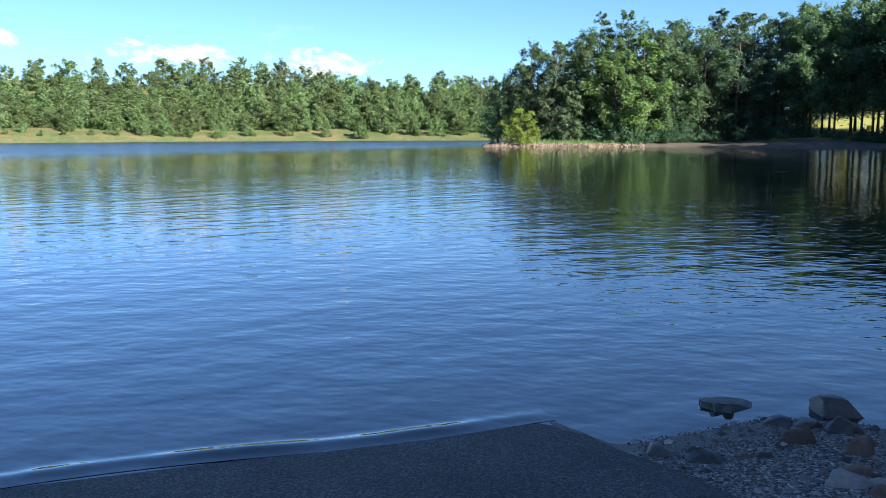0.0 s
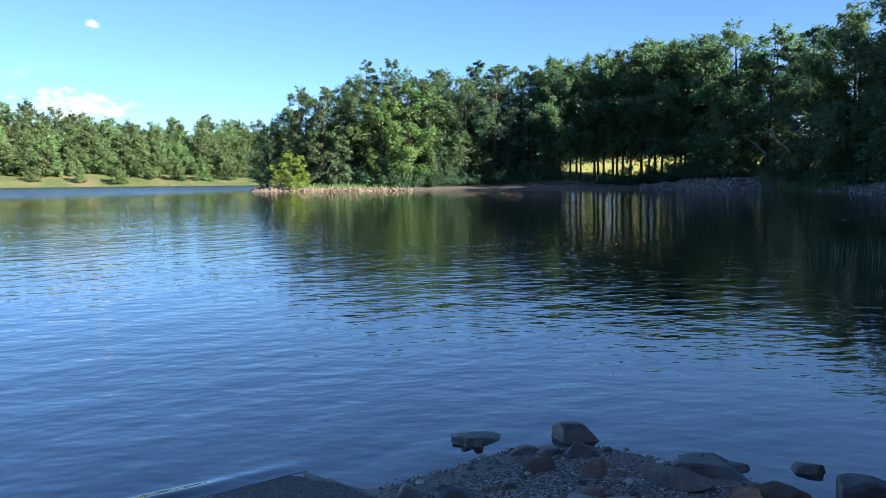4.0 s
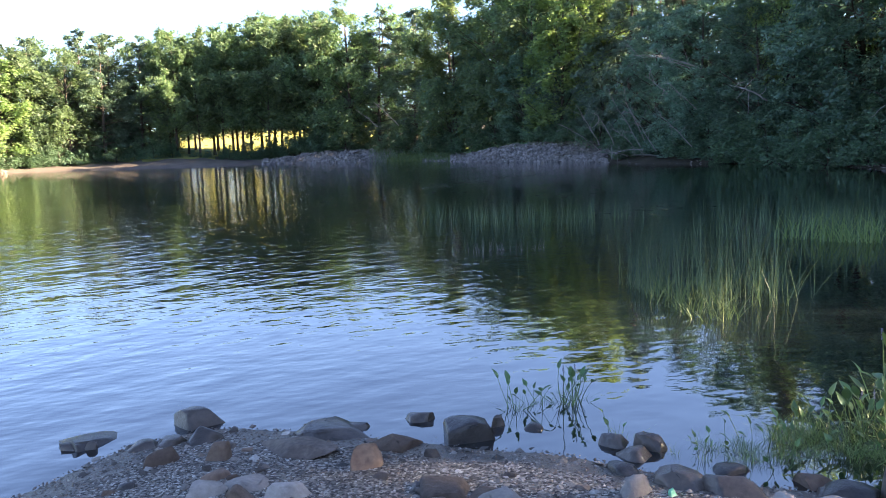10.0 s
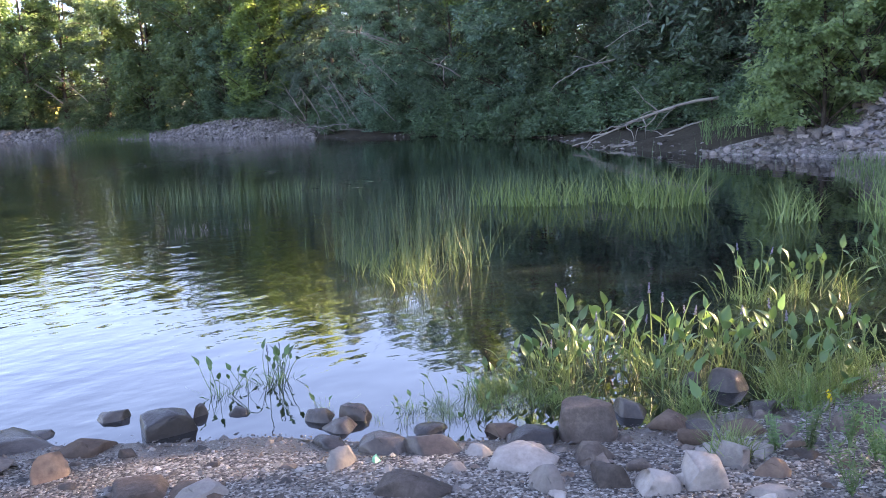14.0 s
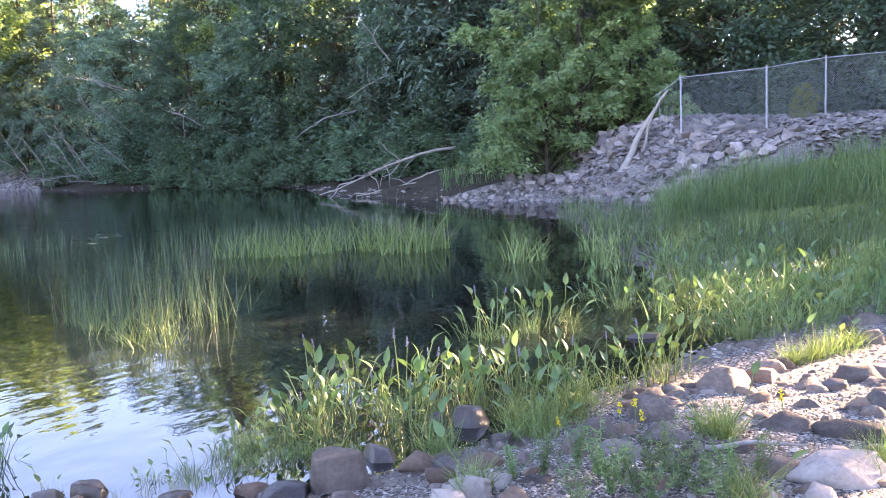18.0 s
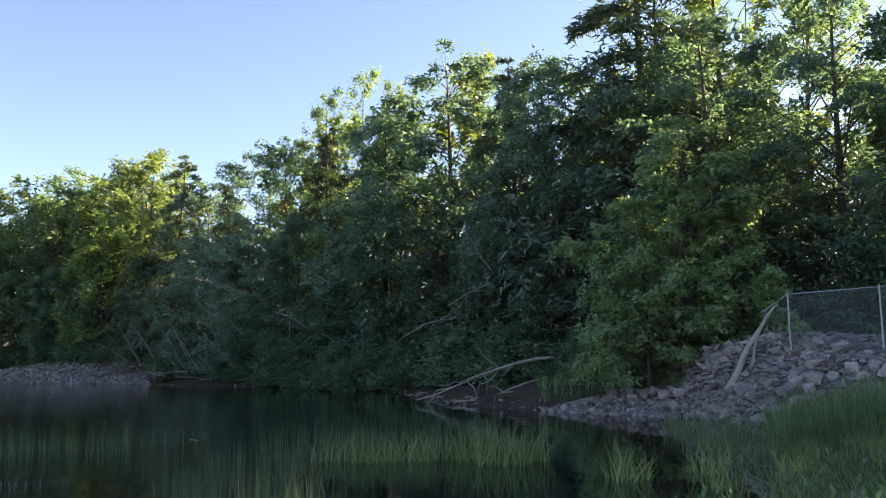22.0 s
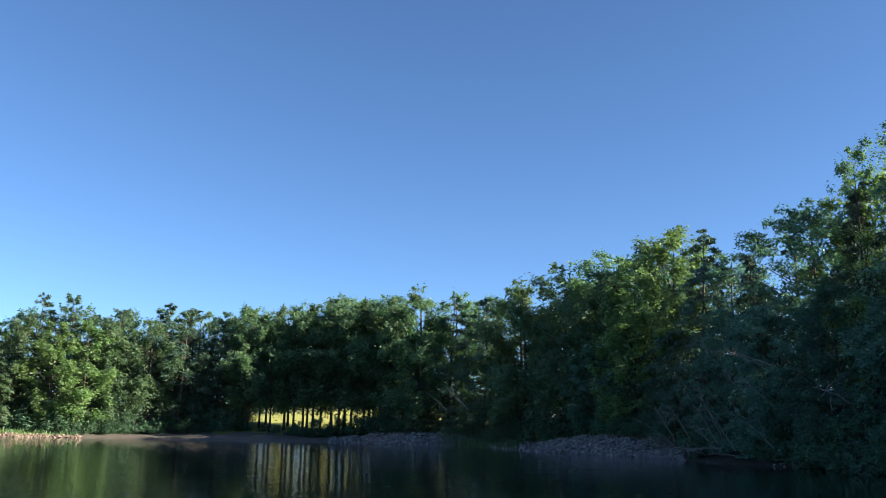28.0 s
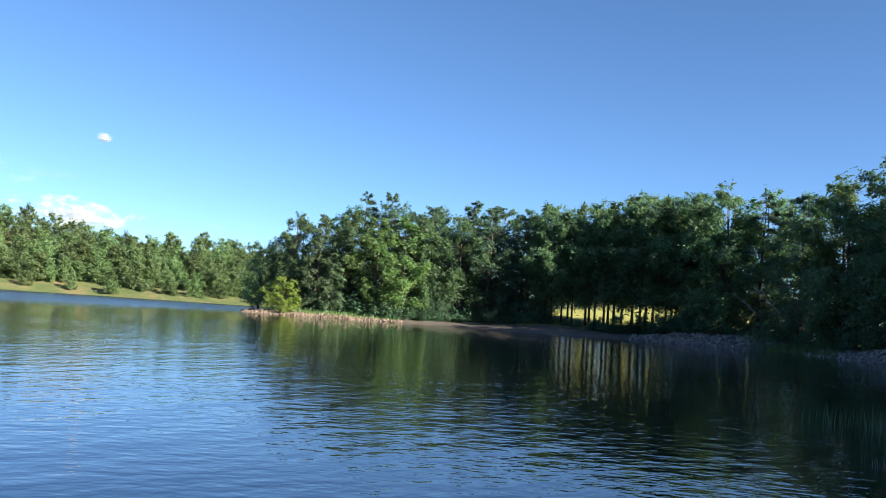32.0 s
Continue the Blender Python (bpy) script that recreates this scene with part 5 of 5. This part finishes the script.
for k, (x, y, h) in enumerate(((5.52, 0.14, 0.2), (5.57, 0.05, 0.22), (5.44, 0.53, 0.14), (5.5, 0.0, 0.15), (5.75, -0.87, 0.17))):
    top = new("yellow_flower", None)
    top.location = (x, y, ground_z(x, y))
    child("stem", mesh_from("stem", *tube(np.array([(0, 0, 0), (0.01, 0, h * 0.5), (0.02, 0.01, h)]), [0.004, 0.003, 0.003], 5), [M_WEEDSTEM]), top)
    c = np.column_stack([wrng.normal(0, 0.008, (26, 2)), wrng.uniform(-0.02, 0.05, 26)]) + np.array([0.02, 0.01, h])
    child("flower", mesh_from("flower", *leaves(wrng, c, np.tile((0, 0, 1.0), (26, 1)), 0.02, 0.7, 0.8), [M_YELLOW]), top, "bright yellow flower head")
    tagged(top, "yellow flower on a short green stem", "flower", "yellow flowers")

# ---- stone banks ----
krng = np.random.default_rng(61)


def bank_points(n, az0, az1, d0, d1, s0, s1, lift=0.0):
    az, d = np.radians(krng.uniform(az0, az1, n)), krng.uniform(d0, d1, n)
    q = np.column_stack([d * np.sin(az), d * np.cos(az)])
    z, s, _ = terrain(q)
    ok = (s > s0) & (s < s1)
    return np.column_stack([q, z + lift])[ok]


def hull_mesh(seed, mat_):
    bm = hull(np.random.default_rng(seed), 12)
    me = bpy.data.meshes.new("bank_stone")
    bm.to_mesh(me)
    bm.free()
    me.materials.append(mat_)
    return me


M_BANKSTONE = simple("bank_stone", [(0.3, (0.105, 0.0885, 0.0812)), (0.7, (0.364, 0.307, 0.278))], 2.5, 0.85, 0.2, 0.5, 0.02, use_random="object")
HULLS = [hull_mesh(300 + i, M_BANKSTONE) for i in range(9)]
bank = new("stone_bank", None)
bp = bank_points(13000, 76.2, 112, 26, 37, -0.3, 4.6)
baz = np.degrees(np.arctan2(bp[:, 0], bp[:, 1]))
bs = terrain(bp[:, :2])[1]
bp = bp[bs < np.interp(baz, [76, 79, 83, 86], [0.2, 0.9, 2.6, 4.6]) * krng.uniform(0.6, 1.1, len(bp))]
for k, q in enumerate(bp[:300]):
    ob = child("bank_stone", HULLS[k % 9], bank)
    w = krng.uniform(0.22, 0.55)
    ob.matrix_local = pose(q[0], q[1], q[2] - 0.1 * w, krng.normal(0, 14), krng.normal(0, 14), krng.uniform(0, 360)) @ Matrix.Diagonal((w, w * krng.uniform(0.6, 1), w * krng.uniform(0.4, 0.7), 1))
tagged(bank, "bank of broken grey and purplish stones below the fence", "stone bank")
scatter_solid("riprap", bp[300:], krng.uniform(0.12, 0.36, len(bp) - 300), 0.6, [M_RIPRAP], "broken grey stones filling the bank below the fence", "riprap", 11)
bt = bank_points(9000, 88, 112, 25, 36, 3.5, 14)
scatter_solid("riprap", bt, krng.uniform(0.12, 0.4, len(bt)), 0.5, [M_RIPRAP], "broken stones on the level ground by the fence", "riprap", 17)
b2 = bank_points(13000, 38.2, 50.5, 70, 114, -0.4, 5.2, 0.02)
scatter_solid("riprap", b2, krng.uniform(0.2, 0.62, len(b2)), 0.75, [M_RIPRAP], "heap of purplish grey stones along the bay shore", "riprap", 12)
b1 = bank_points(5000, 27.5, 35.0, 100, 140, -0.4, 5, 0.02)
scatter_solid("riprap", b1, krng.uniform(0.3, 0.9, len(b1)), 0.75, [M_RIPRAP], "low grey stone bank beside the beach", "riprap", 13)
b0 = bank_points(6000, 1.6, 12.2, 132, 152, -0.7, 1.9, 0.0)
scatter_solid("spit_rocks", b0, krng.uniform(0.35, 0.95, len(b0)), 0.7, [M_REDROCK], "sunlit reddish rocks on the low spit", "rocks", 14)
fs_ = bank_points(5000, -34, 4, 240, 330, -0.5, 1.2)
scatter_solid("shore_rocks", fs_, krng.uniform(0.3, 0.9, len(fs_)), 0.6, [M_RIPRAP], "pale stones along the far waterline", "rocks", 15)
cs = bank_points(2500, 50, 77, 30, 72, -0.3, 0.8)
scatter_solid("shore_rocks", cs, krng.uniform(0.1, 0.35, len(cs)), 0.5, [M_RIPRAP], "dark stones and debris along the shaded bank", "rocks", 16)

# ---- fence ----
FENCE = [(90.3, 30.2, 1.75, 3.42), (91.9, 29.5, 2.22, 3.95), (97.05, 29.5, 2.21, 4.08), (100.4, 30.5, 2.55, 4.33), (103.8, 31.5, 2.64, 4.43), (107.4, 32.6, 2.72, 4.52), (111, 33.8, 2.8, 4.6)]
fence = new("chain_link_fence", None)


def bar(name, a, b, r0, r1, mat_, parent, label="", n=4, sides=8):
    t = np.linspace(0, 1, n)[:, None]
    return child(name, mesh_from(name, *tube(np.array(a) * (1 - t) + np.array(b) * t, np.linspace(r0, r1, n), sides), [mat_], smooth=True), parent, label)


tops, feet = [], []
for k, (az, d, z0, z1) in enumerate(FENCE):
    x, y, _ = pol(az, d)
    tops.append(np.array((x, y, z1)))
    feet.append(np.array((x, y, z0 - 0.03)))
    if k:
        post = bar("post", (x, y, z0 - 0.5), (x, y, z1), 0.03, 0.03, M_STEEL, fence)
        bar("cap", (x, y, z1), (x, y, z1 + 0.05), 0.042, 0.012, M_STEEL, post)
for k in range(len(FENCE) - 1):
    bar("top_rail", tops[k] - (0, 0, 0.03), tops[k + 1] - (0, 0, 0.03), 0.016, 0.016, M_STEEL, fence)
    if k == 0:
        continue
    # woven wire between two posts
    a0, a1, b0_, b1_ = feet[k], tops[k] - (0, 0, 0.05), feet[k + 1], tops[k + 1] - (0, 0, 0.05)
    w, h = np.linalg.norm((b0_ - a0)[:2]), 1.75
    step, pieces = 0.075, []
    for sgn in (1, -1):
        for c in np.arange(-h, w + h, step):
            u0, v0, u1, v1 = (c, 0.0, c + h, h) if sgn > 0 else (c, h, c + h, 0.0)
            t0, t1 = max(0, (0 - u0) / h), min(1, (w - u0) / h)
            if t1 - t0 < 0.02:
                continue
            pts = []
            for t in (t0, t1):
                u, v = (u0 + (u1 - u0) * t) / w, (v0 + (v1 - v0) * t) / h
                pts.append((a0 * (1 - v) + a1 * v) * (1 - u) + (b0_ * (1 - v) + b1_ * v) * u)
            pieces.append(tube(np.array(pts), [0.0026, 0.0026], 3))
    child("wire_mesh", mesh_from("wire_mesh", *join(pieces), [M_STEEL]), fence, "woven galvanised wire mesh")["kind"] = "stuff"
# torn end of the mesh hanging from the first post
pieces = []
e0, e1 = tops[1] - (0, 0, 0.1), np.array(pol(90.35, 29.6, 1.55))
for k in range(14):
    t = k / 13
    st = tops[0] * (1 - t) + tops[1] * t - (0, 0, 0.05)
    en = np.array(pol(90.4 + 0.9 * t + krng.normal(0, 0.12), 29.7, 1.6 + 0.5 * t + krng.normal(0, 0.15)))
    mid = (st + en) / 2 + krng.normal(0, 0.08, 3)
    pieces.append(tube(np.array([st, mid, en]), [0.004, 0.004, 0.004], 3))
child("torn_mesh", mesh_from("torn_mesh", *join(pieces), [M_STEEL]), fence, "loose torn end of the wire mesh")["kind"] = "stuff"
tagged(fence, "galvanised chain-link fence with a torn end on the stone bank", "fence")

# ---- dead wood ----
def dead_branch(name, a, b, r, label, category, twigs=8, seed=1, mat_=None, spread=0.35, droop=0.0):
    rg = np.random.default_rng(seed)
    a, b = np.array(a, float), np.array(b, float)
    ln = np.linalg.norm(b - a)
    t = np.linspace(0, 1, 9)[:, None]
    wob = np.cumsum(rg.normal(0, 0.012 * ln, (9, 3)), 0)
    path = a + (b - a) * t + wob + np.array([0, 0, 1]) * np.sin(t * math.pi) * ln * 0.04
    top = new(name, None)
    top.location = a
    child("stem", mesh_from(name, *[q if i else q - a for i, q in enumerate(tube(path, np.linspace(r, r * 0.3, 9), 7))], [mat_ or M_DEAD], smooth=True), top)
    for k in range(twigs):
        i = rg.integers(2, 8)
        st = path[i]
        d = (b - a) / ln * rg.uniform(0.3, 0.8) + rg.normal(0, 0.6, 3)
        d[2] = d[2] - droop
        en = st + d / np.linalg.norm(d) * ln * spread * rg.uniform(0.5, 1.2)
        v, f = limb(rg, st, en, r * 0.4, 0.12)
        child("twig", mesh_from("twig", v - a, f, [mat_ or M_DEAD], smooth=True), top)
    return tagged(top, label, category)


dead_branch("fallen_tree", pol(77.0, 38.5, 2.0), pol(68.3, 37.5, -0.1), 0.075, "bleached fallen tree reaching from the bank into the water", "fallen tree", 14, 2, None, 0.24, 0.3)
dead_branch("fallen_branch", pol(75.5, 37.5, 0.5), pol(70.0, 36.5, 0.15), 0.07, "bleached branch lying in the shallows", "branch", 6, 3, None, 0.25)
dead_branch("fallen_branch", pol(76.0, 38.0, 1.0), pol(72.2, 36.8, 0.05), 0.06, "bleached branch lying in the shallows", "branch", 4, 5, None, 0.2, 0.1)
dead_branch("leaning_log", pol(87.9, 28.9, 0.7), pol(90.75, 29.8, 3.55), 0.13, "bare pale log leaning against the torn fence", "log", 0, 4)
dead_branch("leaning_pole", pol(89.2, 29.3, 1.3), pol(90.9, 29.7, 3.3), 0.06, "thin pale pole beside the leaning log", "pole", 0, 14)
for k, (az0, d0, z0, az1, z1, r) in enumerate(((50.0, 80, 1.6, 48.5, 5.4, 0.055), (51.0, 78, 1.5, 49.6, 4.4, 0.05), (52.2, 76, 1.2, 50.8, 3.0, 0.05), (49.2, 80, 2.0, 47.4, 3.4, 0.045), (53.0, 74, 1.4, 51.6, 5.0, 0.05), (51.8, 76, 0.5, 49.8, 1.2, 0.07), (54.2, 73, 0.4, 52.0, 0.8, 0.07),
                                                  (55.2, 72, 4.5, 53.2, 6.8, 0.07), (60.5, 60, 4.2, 58.2, 5.2, 0.06), (57.0, 68, 6.8, 53.6, 7.8, 0.06), (35.2, 112, 4.6, 33.8, 7.0, 0.09), (70.5, 47, 4.2, 67.5, 3.4, 0.06), (73.0, 44, 6.5, 70.6, 8.2, 0.05))):
    dead_branch("dead_branch", pol(az0, d0, z0), pol(az1, d0 - 3, z1), r, "bare grey dead branch tangled at the wood's edge", "branch", 6, 40 + k, M_TWIG, 0.35)
for k, (az0, d0, el0, az1, el1, r) in enumerate(((55.7, 66, 4.4, 51.9, 5.2, 0.05), (56.2, 66, 1.8, 54.4, 3.5, 0.05), (52.7, 70, -0.5, 50.8, 2.7, 0.05), (53.6, 69, -0.9, 51.9, 1.9, 0.055), (55.9, 66, -0.6, 53.7, 1.5, 0.055), (52.8, 67, -0.8, 50.7, -1.1, 0.07), (36.7, 108, 1.4, 35.1, 3.0, 0.09), (70.0, 43, 3.5, 73.1, 4.9, 0.03))):
    za, zb = (2 + d0 * math.tan(radians(e)) for e in (el0, el1))
    dead_branch("dead_branch", pol(az0, d0, za), pol(az1, d0 - 1.5, zb), r * 0.65, "bare grey dead branch reaching out of the wood", "branch", 9, 90 + k, M_TWIG, 0.4)
M_PLASTIC = simple("green_plastic", [(0.3, (0.12, 0.5, 0.26)), (0.7, (0.2, 0.62, 0.34))], 30.0, 0.35, 0.5, 0.3, 0.003)
v, f = worn_stone(srng, 3, 12, 0.3, 0.7)
ob = new("plastic_scrap", mesh_from("plastic_scrap", v * (0.09, 0.05, 0.03), f, [M_PLASTIC]))
ob.matrix_world = pose(3.8, 2.69, ground_z(3.8, 2.69), 6, -8, 40)
tagged(ob, "crumpled scrap of bright green plastic on the gravel", "litter")
dead_branch("driftwood", (5.2, -0.35, ground_z(5.2, -0.35) + 0.03), (5.15, -0.95, ground_z(5.15, -0.95) + 0.04), 0.02, "thin bleached stick lying on the stones", "driftwood", 0, 70)
dead_branch("driftwood", pol(104, 30.4, 2.72), pol(110, 30.6, 2.8), 0.09, "bleached log lying on top of the stone bank", "driftwood", 0, 71)

# floating leaves on the bay
fp = np.concatenate([np.column_stack([pol(a, d)[0] + krng.normal(0, 1.6, n), pol(a, d)[1] + krng.normal(0, 0.5, n), np.full(n, 0.006)]) for a, d, n in ((41, 44, 50), (38.5, 40, 35), (44, 50, 60), (36, 34, 22), (47, 31, 18), (53, 24, 14))])
fv = np.array([(math.cos(i * math.pi / 3), math.sin(i * math.pi / 3), 0) for i in range(6)]) * 0.5
fsz = krng.uniform(0.08, 0.26, (len(fp), 1, 1))
M_PAD = leaf_mat("floating_leaf", (0.12, 0.15, 0.08), (0.24, 0.27, 0.16), (0.32, 0.32, 0.2), trans=0.05, rough=0.25)
tagged(new("floating_leaves", mesh_from("floating_leaves", (fv[None] * fsz + fp[:, None]).reshape(-1, 3), np.arange(6 * len(fp)).reshape(-1, 6), [M_PAD])), "pale floating leaves drifting on the bay", "floating leaves", kind="stuff")

# ---- clouds ----
def cloud_mat(name, thick):
    m, nt, b = mat(name, 1.0, 0.0)
    tc = nt.nodes.new("ShaderNodeTexCoord")
    mp = nt.nodes.new("ShaderNodeMapping")
    mp.inputs["Location"].default_value, mp.inputs["Scale"].default_value = (-1, 0, -0.7), (2, 0, 2)
    nt.links.new(tc.outputs["Generated"], mp.inputs[0])
    g = nt.nodes.new("ShaderNodeTexGradient")
    g.gradient_type = "SPHERICAL"
    nt.links.new(mp.outputs[0], g.inputs[0])
    puff = noise_tex(nt, world_pos(nt, (0.02, 0.02, 0.034)), 1.0, 7.0, 0.62)
    s = node(nt, "ShaderNodeMath")
    s.operation = "MULTIPLY_ADD"
    nt.links.new(puff, s.inputs[0])
    s.inputs[1].default_value = 1.8
    nt.links.new(g.outputs["Fac"], s.inputs[2])
    h = node(nt, "ShaderNodeMath")
    h.operation = "MULTIPLY"
    h.inputs[1].default_value = 0.5
    nt.links.new(s.outputs[0], h.inputs[0])
    nt.links.new(ramp(nt, h.outputs[0], [(0.6, (0, 0, 0)), (0.84, (thick, thick, thick))]), b.inputs["Alpha"])
    c = ramp(nt, puff, [(0.3, (0.18, 0.19, 0.23)), (0.62, (0.36, 0.355, 0.35))])
    nt.links.new(c, b.inputs["Base Color"])
    bump(nt, b, puff, 0.6, 20.0)
    return m


M_PUFF, M_WISP = cloud_mat("cloud", 0.85), cloud_mat("cloud_wisp", 0.1)


def cloud(az, el, wdeg, hdeg, wisp=False):
    """A far cloud bank, bowed towards the lake."""
    d = 2600.0
    w, h = d * radians(wdeg) * 1.5, d * radians(hdeg) * 1.9
    u, v = np.meshgrid(np.linspace(-0.5, 0.5, 17), np.linspace(-0.5, 0.5, 9))
    z = np.column_stack([(u * w).ravel(), (h * 0.8 * (u ** 2 + v ** 2)).ravel(), (v * h).ravel()])
    i, j = np.meshgrid(np.arange(8), np.arange(16), indexing="ij")
    f = np.stack([i * 17 + j, i * 17 + j + 1, (i + 1) * 17 + j + 1, (i + 1) * 17 + j], 2).reshape(-1, 4)
    ob = new("cloud", mesh_from("cloud", z, f, [M_WISP if wisp else M_PUFF], smooth=True))
    q = pol(az, d * math.cos(radians(el)), d * math.sin(radians(el)))
    ob.matrix_world = pose(q.x, q.y, q.z, 0, 0, -az)
    tagged(ob, "thin faint wisp of cloud in the blue sky" if wisp else "small white cumulus cloud low in the blue sky", "cloud", "clouds over the far woods")


cloud(-9.2, 5.0, 6.5, 1.6)
cloud(-18.0, 5.3, 8.5, 1.1)
cloud(-20.8, 5.85, 2.0, 0.5)
cloud(-28.0, 5.95, 1.8, 0.9)
cloud(-13.4, 7.35, 0.9, 0.7, True)
cloud(-10.8, 7.1, 2.4, 0.45, True)
cloud(-7.7, 9.7, 1.1, 0.45)
cloud(-0.5, 4.7, 1.2, 0.6, True)
cloud(-12.2, 6.5, 2.0, 0.5, True)
